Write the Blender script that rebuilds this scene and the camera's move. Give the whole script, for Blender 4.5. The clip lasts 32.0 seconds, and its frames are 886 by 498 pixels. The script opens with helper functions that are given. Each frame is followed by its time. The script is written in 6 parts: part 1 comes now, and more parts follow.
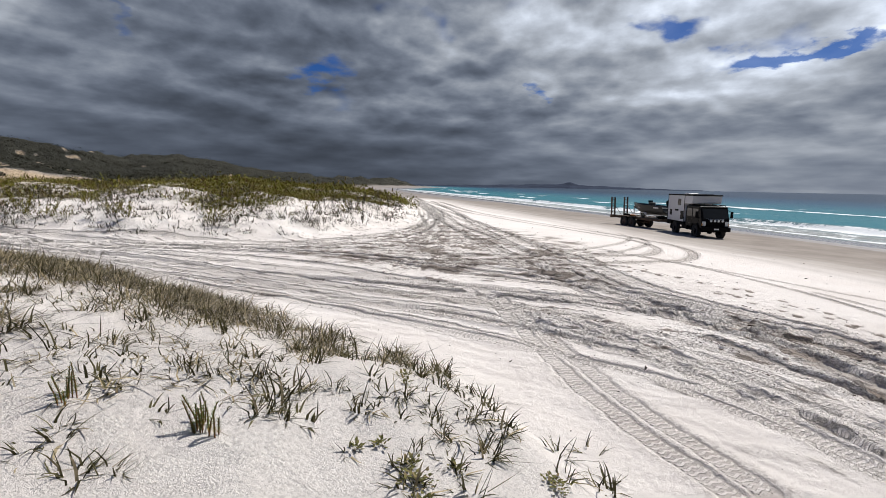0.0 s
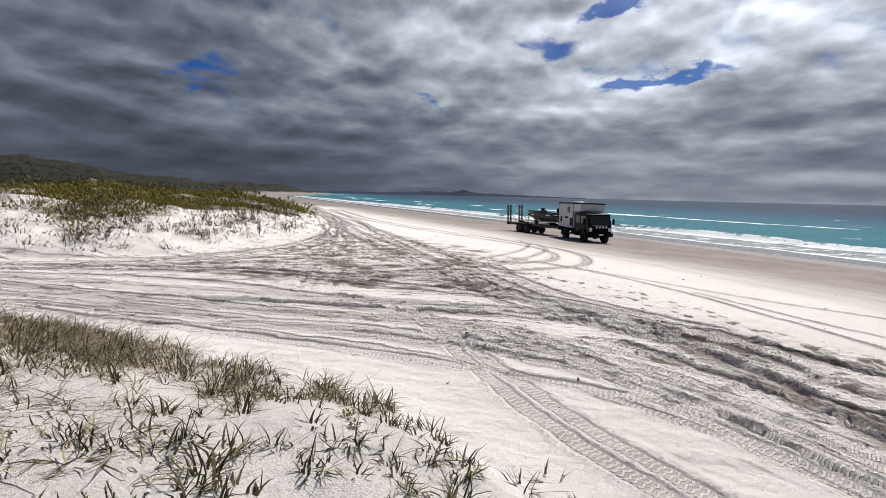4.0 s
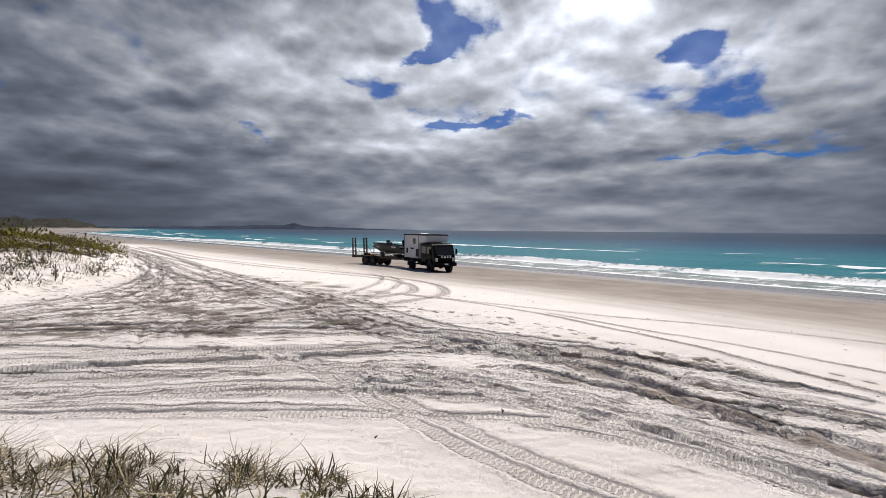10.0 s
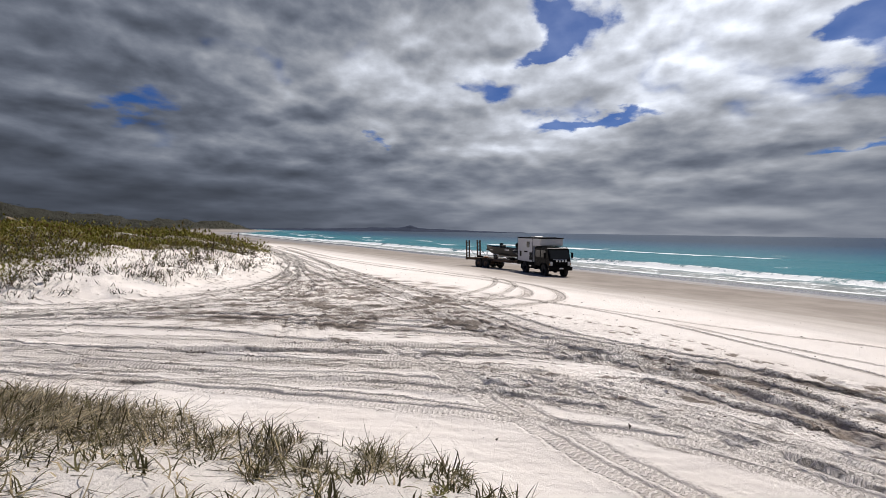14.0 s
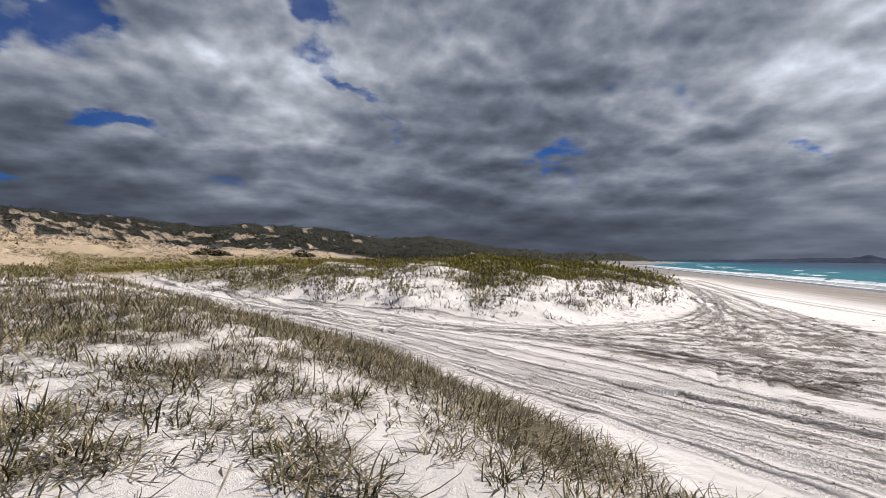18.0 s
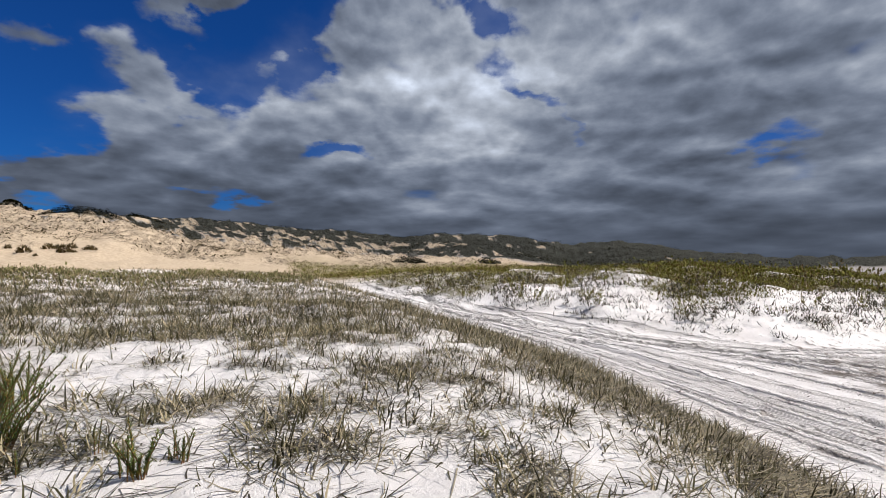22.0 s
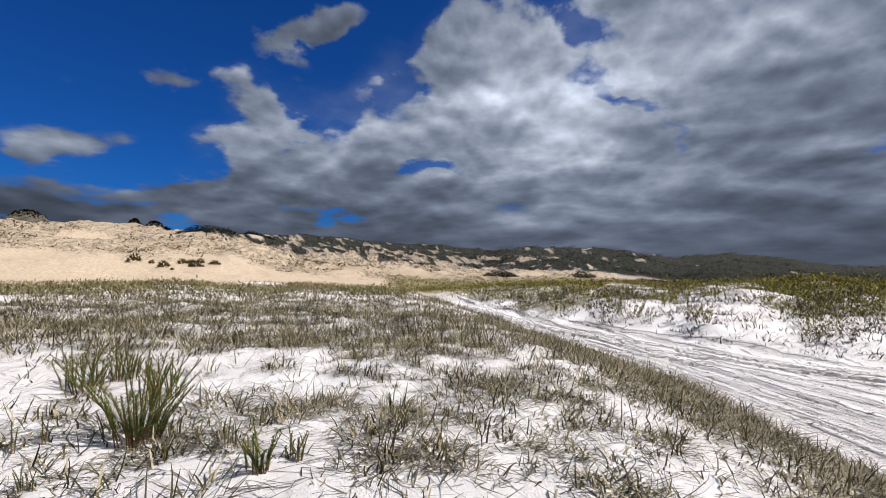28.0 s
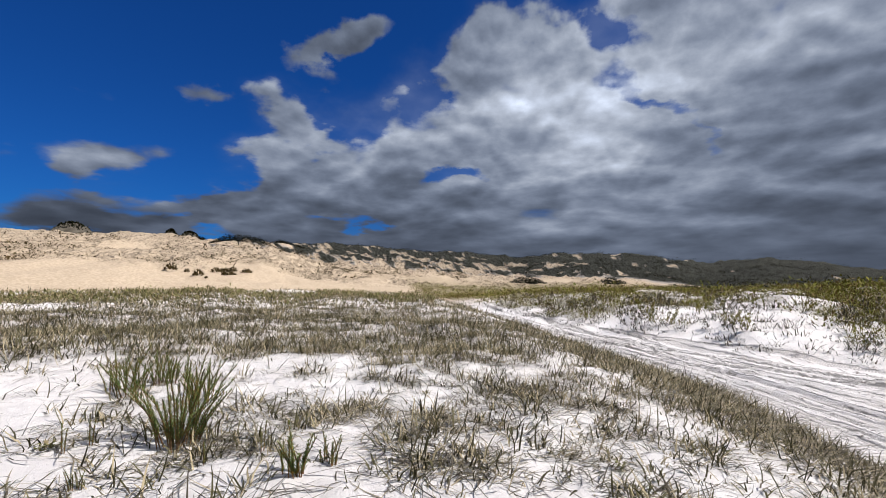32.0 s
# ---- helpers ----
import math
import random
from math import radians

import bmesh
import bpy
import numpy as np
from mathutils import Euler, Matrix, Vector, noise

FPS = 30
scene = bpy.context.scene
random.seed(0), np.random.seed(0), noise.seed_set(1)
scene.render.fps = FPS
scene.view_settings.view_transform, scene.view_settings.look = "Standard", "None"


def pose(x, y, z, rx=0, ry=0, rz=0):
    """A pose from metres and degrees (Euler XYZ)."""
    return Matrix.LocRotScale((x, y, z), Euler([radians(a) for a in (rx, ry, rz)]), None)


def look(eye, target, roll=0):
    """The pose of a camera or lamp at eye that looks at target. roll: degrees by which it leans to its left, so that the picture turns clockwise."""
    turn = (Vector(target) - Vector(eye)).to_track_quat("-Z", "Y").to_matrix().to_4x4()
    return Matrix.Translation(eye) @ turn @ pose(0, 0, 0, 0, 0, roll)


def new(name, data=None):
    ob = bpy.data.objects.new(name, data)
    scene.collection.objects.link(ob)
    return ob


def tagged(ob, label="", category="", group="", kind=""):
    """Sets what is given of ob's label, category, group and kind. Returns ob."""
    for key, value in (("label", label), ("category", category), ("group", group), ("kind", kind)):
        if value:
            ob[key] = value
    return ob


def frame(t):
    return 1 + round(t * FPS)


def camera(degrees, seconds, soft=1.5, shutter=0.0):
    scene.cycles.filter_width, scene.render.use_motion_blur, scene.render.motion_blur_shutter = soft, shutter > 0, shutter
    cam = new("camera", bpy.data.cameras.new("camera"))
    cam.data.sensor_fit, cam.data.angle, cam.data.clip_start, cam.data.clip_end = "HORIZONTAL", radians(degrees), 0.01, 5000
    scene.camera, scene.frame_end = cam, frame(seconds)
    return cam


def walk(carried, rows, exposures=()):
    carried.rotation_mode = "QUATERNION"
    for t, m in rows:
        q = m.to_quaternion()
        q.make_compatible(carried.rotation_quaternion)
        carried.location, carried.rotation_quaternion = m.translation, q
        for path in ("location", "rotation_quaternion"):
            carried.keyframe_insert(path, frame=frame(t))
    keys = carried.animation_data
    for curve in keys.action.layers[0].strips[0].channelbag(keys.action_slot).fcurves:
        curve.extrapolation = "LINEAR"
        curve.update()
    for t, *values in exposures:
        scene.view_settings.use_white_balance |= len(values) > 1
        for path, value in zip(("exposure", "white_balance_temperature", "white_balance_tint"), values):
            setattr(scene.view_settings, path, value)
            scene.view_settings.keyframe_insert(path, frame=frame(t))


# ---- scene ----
cam = camera(86.5, 32.0, soft=0.55)
PATH = [
    (0, 2.166, -0.828, 2.657, 19.54, -7.66, -1.06),
    (0.5, 2.086, -0.772, 2.654, 17.60, -8.07, -0.98),
    (1, 1.916, -0.664, 2.683, 15.57, -7.62, -1.12),
    (1.5, 1.872, -0.677, 2.718, 13.27, -7.35, -1.16),
    (2, 1.792, -0.738, 2.725, 12.00, -6.55, -1.25),
    (2.5, 1.746, -0.780, 2.730, 11.60, -6.13, -1.27),
    (4.5, 1.433, -0.460, 2.752, 4.18, -6.62, -1.40),
    (5, 1.215, -0.412, 2.736, 0.89, -6.05, -1.50),
    (5.5, 0.994, -0.361, 2.738, -1.17, -5.10, -1.50),
    (6, 0.789, -0.227, 2.730, -1.92, -4.61, -1.23),
    (6.5, 0.597, -0.171, 2.721, -3.91, -3.77, -1.17),
    (7, 0.444, -0.172, 2.743, -5.96, -2.92, -0.78),
    (7.5, 0.384, -0.160, 2.751, -7.52, -2.29, -0.47),
    (8, 0.399, -0.144, 2.737, -8.99, -2.16, -0.28),
    (8.5, 0.407, -0.124, 2.741, -10.43, -2.14, -0.28),
    (9, 0.404, -0.107, 2.735, -11.65, -1.98, -0.43),
    (9.5, 0.396, -0.104, 2.738, -12.43, -2.11, -0.42),
    (10, 0.413, -0.091, 2.733, -12.91, -2.31, -0.46),
    (10.5, 0.412, -0.101, 2.735, -13.04, -2.26, -0.52),
    (11, 0.402, -0.102, 2.732, -12.23, -2.52, -0.62),
    (11.5, 0.417, -0.110, 2.742, -11.27, -2.57, -0.67),
    (12, 0.383, -0.129, 2.730, -9.99, -2.89, -0.73),
    (12.5, 0.392, -0.137, 2.736, -8.89, -2.36, -0.80),
    (13, 0.355, -0.157, 2.752, -6.85, -2.19, -0.81),
    (13.5, 0.315, -0.146, 2.752, -3.86, -2.12, -0.85),
    (15.5, 0.060, -0.001, 2.702, 19.16, -2.04, -0.58),
    (16, -0.000, 0.000, 2.700, 25.00, -1.92, -0.69),
    (16.5, -0.194, 0.026, 2.715, 30.27, -1.11, -0.65),
    (17, -0.386, 0.016, 2.741, 37.11, 0.54, -0.39),
    (17.5, -0.487, 0.084, 2.761, 42.83, 1.04, -0.27),
    (18, -0.522, 0.164, 2.764, 46.77, 1.18, -0.51),
    (18.5, -0.624, 0.166, 2.787, 50.18, 1.18, -0.58),
    (19, -0.687, 0.118, 2.785, 54.18, 1.25, -0.61),
    (19.5, -0.734, 0.096, 2.793, 58.01, 1.13, -0.58),
    (20, -0.738, 0.087, 2.793, 61.19, 1.37, -0.44),
    (20.5, -0.728, 0.063, 2.804, 63.73, 1.64, -0.40),
    (21, -0.736, 0.042, 2.813, 65.86, 1.74, -0.43),
    (21.5, -0.730, 0.021, 2.815, 67.51, 1.79, -0.29),
    (22, -0.703, -0.003, 2.827, 68.79, 1.80, -0.20),
    (22.5, -0.685, 0.004, 2.835, 70.02, 2.17, -0.23),
    (23, -0.687, 0.002, 2.829, 70.92, 2.43, -0.36),
    (23.5, -0.695, -0.001, 2.831, 71.81, 2.58, -0.40),
    (24, -0.690, -0.012, 2.830, 72.75, 2.65, -0.38),
    (24.5, -0.674, -0.024, 2.837, 73.71, 2.82, -0.40),
    (25, -0.676, -0.043, 2.839, 74.77, 3.13, -0.44),
    (25.5, -0.661, -0.062, 2.841, 75.73, 3.32, -0.39),
    (27.5, -0.670, -0.032, 2.838, 79.15, 3.33, -0.36),
    (28, -0.667, -0.062, 2.836, 79.76, 3.41, -0.36),
    (28.5, -0.666, -0.077, 2.833, 80.13, 3.47, -0.31),
    (29, -0.666, -0.080, 2.836, 80.50, 3.61, -0.20),
    (29.5, -0.662, -0.083, 2.842, 81.01, 3.87, -0.29),
    (30, -0.659, -0.082, 2.842, 81.49, 3.99, -0.22),
    (30.5, -0.667, -0.076, 2.835, 81.83, 4.10, -0.20),
    (31, -0.671, -0.082, 2.830, 82.16, 4.15, -0.16),
    (31.5, -0.670, -0.091, 2.825, 82.50, 4.20, -0.19),
    (32, -0.666, -0.100, 2.822, 82.97, 4.26, -0.11),
]
walk(cam, [(t, pose(x, y, z, 90 + pitch, roll, yaw)) for t, x, y, z, yaw, pitch, roll in PATH],
     exposures=[(0, -0.06, 6420, 10), (5, -0.07, 6520, 11), (13, -0.09, 6640, 12), (18, 0.02, 6500, 12), (23, 0.17, 6230, 11), (32, 0.25, 6150, 12)])


# ---- node helper ----
class Tree:
    """Short hand for a node tree."""

    def __init__(self, owner):
        owner.use_nodes = True
        self.t = owner.node_tree
        self.t.nodes.clear()

    def add(self, kind, **settings):
        n = self.t.nodes.new(kind)
        for key, value in settings.items():
            setattr(n, key, value)
        return n

    def feed(self, socket, value):
        if isinstance(value, bpy.types.NodeSocket):
            self.t.links.new(value, socket)
        else:
            socket.default_value = value

    def math(self, op, a, b=0.0, clamp=False):
        n = self.add("ShaderNodeMath", operation=op, use_clamp=clamp)
        self.feed(n.inputs[0], a)
        self.feed(n.inputs[1], b)
        return n.outputs[0]

    def ramp(self, value, a, b, c=0.0, d=1.0, smooth=True):
        n = self.add("ShaderNodeMapRange", interpolation_type="SMOOTHSTEP" if smooth else "LINEAR")
        for socket, v in zip(n.inputs[:5], (value, a, b, c, d)):
            self.feed(socket, v)
        return n.outputs[0]

    def mix(self, factor, a, b, how="MIX"):
        n = self.add("ShaderNodeMix", data_type="RGBA", blend_type=how)
        self.feed(n.inputs[0], factor)
        for socket, v in ((n.inputs[6], a), (n.inputs[7], b)):
            self.feed(socket, (*v, 1) if isinstance(v, tuple) and len(v) == 3 else v)
        return n.outputs[2]

    def noise(self, vector, scale, detail=4.0, rough=0.55, warp=0.0):
        n = self.add("ShaderNodeTexNoise")
        if vector is not None:
            self.feed(n.inputs["Vector"], vector)
        n.inputs["Scale"].default_value, n.inputs["Detail"].default_value = scale, detail
        n.inputs["Roughness"].default_value, n.inputs["Distortion"].default_value = rough, warp
        return n.outputs[0]

    def add_noise_vector(self, vector, scale):
        n = self.add("ShaderNodeTexNoise")
        self.feed(n.inputs["Vector"], vector)
        n.inputs["Scale"].default_value, n.inputs["Detail"].default_value = scale, 4.0
        return self.vec("SUBTRACT", n.outputs["Color"], (0.5, 0.5, 0.5))

    def vec(self, op, a, b):
        n = self.add("ShaderNodeVectorMath", operation=op)
        self.feed(n.inputs[0], a)
        if op == "SCALE":
            self.feed(n.inputs[3], b)
        else:
            self.feed(n.inputs[1], b)
        return n.outputs[0]

    def xyz(self, x, y, z):
        n = self.add("ShaderNodeCombineXYZ")
        for socket, v in zip(n.inputs, (x, y, z)):
            self.feed(socket, v)
        return n.outputs[0]

    def attr(self, name):
        return self.add("ShaderNodeAttribute", attribute_name=name).outputs["Fac"]

    def bump(self, height, strength, distance, normal=None):
        n = self.add("ShaderNodeBump")
        self.feed(n.inputs["Height"], height)
        n.inputs["Strength"].default_value, n.inputs["Distance"].default_value = strength, distance
        if normal is not None:
            self.feed(n.inputs["Normal"], normal)
        return n.outputs[0]

    def done(self, color, rough=0.8, metal=0.0, normal=None, **more):
        n = self.add("ShaderNodeBsdfPrincipled")
        self.feed(n.inputs["Base Color"], (*color, 1) if isinstance(color, tuple) else color)
        self.feed(n.inputs["Roughness"], rough)
        self.feed(n.inputs["Metallic"], metal)
        for key, value in more.items():
            self.feed(n.inputs[key.replace("_", " ")], value)
        if normal is not None:
            self.feed(n.inputs["Normal"], normal)
        out = self.add("ShaderNodeOutputMaterial")
        self.t.links.new(n.outputs[0], out.inputs[0])


# ---- sky and sun ----
SUN_AZ, SUN_EL = -30.0, 54.0
sun = new("sun", bpy.data.lights.new("sun", "SUN"))
sun.data.energy, sun.data.angle, sun.data.color = 5.0, radians(0.6), (1.0, 0.95, 0.885)
sun_way = Vector((-math.sin(radians(SUN_AZ)) * math.cos(radians(SUN_EL)), math.cos(radians(SUN_AZ)) * math.cos(radians(SUN_EL)), math.sin(radians(SUN_EL))))
sun.matrix_world = look(sun_way * 60, (0, 0, 0))

world = bpy.data.worlds.new("sky")
scene.world = world
k = Tree(world)
sky = k.add("ShaderNodeTexSky", sky_type="NISHITA", sun_disc=False, sun_elevation=radians(SUN_EL), sun_rotation=radians(-SUN_AZ), air_density=1.0, dust_density=0.3, ozone_density=2.0)
way = k.add("ShaderNodeTexCoord").outputs["Generated"]
split = k.add("ShaderNodeSeparateXYZ")
k.feed(split.inputs[0], way)
wx, wy, wz = split.outputs
up = k.math("MAXIMUM", wz, 0.0)
azimuth = k.math("MULTIPLY", k.math("ARCTAN2", k.math("MULTIPLY", wx, -1.0), wy), 57.2958)
height = k.math("MULTIPLY", k.math("ARCSINE", wz), 57.2958)


def sheet_at(rise):
    """Place on the cloud sheet; the cells flatten towards the horizon."""
    e = k.math("ADD", k.math("MAXIMUM", k.math("ADD", height, rise), 0.0), 8.5)
    return k.xyz(k.math("MULTIPLY", azimuth, 1 / 16), k.math("MULTIPLY", k.math("LOGARITHM", e, 2.71828), 3.0), 0.0)


sheet = sheet_at(0.0)
rag = k.math("SUBTRACT", k.noise(sheet, 2.2, 6, 0.55), 0.5)
rag2 = k.math("SUBTRACT", k.noise(k.vec("ADD", sheet, (7.0, 3.0, 0.0)), 2.2, 6, 0.55), 0.5)
spot = k.xyz(k.math("ADD", azimuth, k.math("MULTIPLY", rag, 17.0)), k.math("ADD", height, k.math("MULTIPLY", rag2, 8.5)), 0.0)
plain_spot = k.xyz(azimuth, height, 0.0)
soft_spot = k.xyz(k.math("ADD", azimuth, k.math("MULTIPLY", rag, 9.0)), k.math("ADD", height, k.math("MULTIPLY", rag2, 5.0)), 0.0)


def patch(az, el, w, h, tilt=0.0, base=None):
    """1 in the middle of an oval of the sky, 0 outside."""
    m = k.add("ShaderNodeMapping", vector_type="TEXTURE")
    k.feed(m.inputs[0], base or spot)
    m.inputs["Location"].default_value = (az, el, 0)
    m.inputs["Rotation"].default_value = (0, 0, radians(tilt))
    m.inputs["Scale"].default_value = (w, h, 1)
    n = k.add("ShaderNodeVectorMath", operation="LENGTH")
    k.feed(n.inputs[0], m.outputs[0])
    return k.ramp(n.outputs["Value"], 0.0, 1.35, 1.0, 0.0)


def total(values):
    s = values[0]
    for v in values[1:]:
        s = k.math("ADD", s, v)
    return s


gaps = total([patch(33.6, 12.7, 5.5, 2.2), patch(56.5, 18, 8.5, 1.8, 36), patch(-4, 16.7, 6.5, 2.0), patch(-13, 12.6, 5, 1.2),
              patch(-20, 12.4, 4.5, 1.0), patch(9, 10.4, 2.5, 1.2), patch(-14.5, 23, 5, 3.6), patch(-42.8, 15, 5.5, 3.4), patch(-41, 19, 4, 2),
              patch(-45, 8.3, 8, 1.0), patch(-11, 20, 4.5, 1.3), patch(86, 22.6, 5, 4.5), patch(95, 21.5, 5, 4), patch(63, 28, 5, 3),
              patch(80, 13.1, 6, 1.5), patch(92, 7.7, 6, 1.3)])
wisps = total([patch(az, el, w, h, tilt, soft_spot) for az, el, w, h, tilt in
               ((111, 20, 4.0, 2.0, 0), (120, 12.9, 8.5, 2.6, -6), (92, 28.5, 6, 1.8, -20), (109.7, 8.3, 5.5, 1.8, 0), (121, 6.5, 9, 2.6, 0), (98.5, 26, 7, 1.8, -22), (96.5, 22.5, 4, 2.4, 0))])


def puffs(place, fine):
    """Heaped cloud: rounded cells on a broad swell; fine adds the ragged break-up of the rims."""
    bent = k.vec("ADD", place, k.vec("SCALE", k.add_noise_vector(place, 1.3), 0.34))
    h = k.math("MULTIPLY", k.noise(bent, 1.1, 8 if fine else 4, 0.55), 0.66)
    for scale, gain, soft in ((1.5, 0.34, 0.6), (3.1, 0.20, 0.4), (6.6, 0.08, 0.3)):
        v = k.add("ShaderNodeTexVoronoi", feature="SMOOTH_F1", voronoi_dimensions="2D")
        k.feed(v.inputs["Vector"], bent)
        v.inputs["Scale"].default_value, v.inputs["Smoothness"].default_value = scale, soft
        h = k.math("ADD", h, k.math("MULTIPLY", k.math("SUBTRACT", 1.0, v.outputs["Distance"]), gain))
    return h


MEAN = 0.70
billow = puffs(sheet, True)
body = puffs(sheet, False)
above = puffs(sheet_at(1.3), False)
fleck = k.noise(sheet, 7.0, 6, 0.6)
veil = k.noise(sheet, 0.8, 4, 0.5)
heap = k.math("SUBTRACT", billow, MEAN)
bound = k.math("SUBTRACT", k.math("ADD", azimuth, k.math("MULTIPLY", k.math("MULTIPLY", height, height), 0.045)), k.math("MULTIPLY", k.math("SUBTRACT", k.noise(sheet, 1.5, 5, 0.5), 0.5), 62.0))
open_sky = k.ramp(bound, 105.0, 125.0)
open_sky = k.math("MULTIPLY", open_sky, k.ramp(azimuth, 165.0, 178.0, 1.0, 0.0))
cover = k.math("ADD", k.math("MULTIPLY", heap, 2.0), k.ramp(height, 2.0, 9.0, 1.25, 0.86))
cover = k.math("SUBTRACT", cover, k.math("MULTIPLY", gaps, 0.80))
cover = k.math("SUBTRACT", cover, k.math("MULTIPLY", patch(-30, 19, 28, 13, 0, plain_spot), 0.27))
cover = k.math("SUBTRACT", cover, k.math("MULTIPLY", open_sky, 1.25))
cover = k.math("ADD", cover, k.math("MULTIPLY", wisps, 1.0))
cloud = k.math("MAXIMUM", k.ramp(cover, 0.0, 0.55), k.math("MULTIPLY", k.math("SUBTRACT", 1.0, open_sky), 0.16))
# thick hearts are dark, thin rims and the tops of the heaps are light
relief = k.math("MULTIPLY", k.math("SUBTRACT", body, above), 3.6)
relief = k.math("ADD", relief, k.math("MULTIPLY", k.math("SUBTRACT", veil, 0.5), 1.15))
relief = k.math("ADD", relief, k.math("MULTIPLY", k.math("SUBTRACT", body, MEAN), -1.35))
relief = k.math("ADD", relief, k.math("MULTIPLY", k.math("SUBTRACT", fleck, 0.5), 0.75))
level = total([k.math("MULTIPLY", patch(-32, 21, 30, 13, 0, plain_spot), 0.58), k.math("MULTIPLY", patch(64, 21, 18, 12, 0, plain_spot), 0.16),
               k.math("MULTIPLY", patch(112, 15, 24, 16, 0, plain_spot), 0.04), k.math("MULTIPLY", patch(-4, 16, 24, 12, 0, plain_spot), 0.28),
               k.math("MULTIPLY", patch(-24, 2, 42, 9, 0, plain_spot), 0.25),
               k.math("MULTIPLY", patch(64, 8, 24, 10, 0, plain_spot), 0.06), k.math("MULTIPLY", patch(50, 21, 16, 14, 0, plain_spot), -0.05), k.math("MULTIPLY", patch(25, 9, 16, 8, 0, plain_spot), 0.07)])
level = k.math("ADD", level, k.ramp(height, 1.0, 24.0, 0.085, 0.26))
level = k.math("MULTIPLY", level, k.math("SUBTRACT", 1.0, k.math("MULTIPLY", open_sky, 0.42)))
edge = k.ramp(cover, 0.3, 1.1, 1.12, 0.94)
shade = k.math("MULTIPLY", k.math("MULTIPLY", level, edge), k.math("POWER", 2.6, k.math("MULTIPLY", relief, k.ramp(height, 0.0, 11.0, 0.35, 1.0))))
grey = k.mix(k.ramp(shade, 0.08, 0.45), (0.77, 0.92, 1.22), (0.92, 1.0, 1.13))
cloud_color = k.vec("SCALE", grey, shade)
blue = k.mix(1.0, k.vec("SCALE", sky.outputs[0], 0.1), (0.052, 0.24, 0.59), "MULTIPLY")
colour = k.mix(cloud, blue, cloud_color)
back = k.add("ShaderNodeBackground")
k.feed(back.inputs[0], colour)
back.inputs[1].default_value = 0.95
k.t.links.new(back.outputs[0], k.add("ShaderNodeOutputWorld").inputs[0])


# ---- materials ----
def material(name):
    m = bpy.data.materials.new(name)
    return m, Tree(m)


def plain(name, color, rough=0.6, metal=0.0, vary=0.15, scale=8.0, grain=0.0, **more):
    """Paint, rubber, metal and the like with faint blotches and wear."""
    m, n = material(name)
    where = n.add("ShaderNodeTexCoord").outputs["Object"]
    blotch = n.noise(where, scale, 5, 0.6)
    fine = n.noise(where, scale * 9, 3, 0.6)
    dark = tuple(c * (1 - vary) for c in color)
    light = tuple(min(1, c * (1 + vary)) for c in color)
    c = n.mix(n.ramp(n.math("ADD", n.math("MULTIPLY", blotch, 0.7), n.math("MULTIPLY", fine, 0.3)), 0.3, 0.7), dark, light)
    r = n.ramp(blotch, 0.3, 0.7, max(0.02, rough - 0.08), min(1, rough + 0.08))
    n.done(c, r, metal, n.bump(fine, grain, 0.01) if grain else None, **more)
    return m


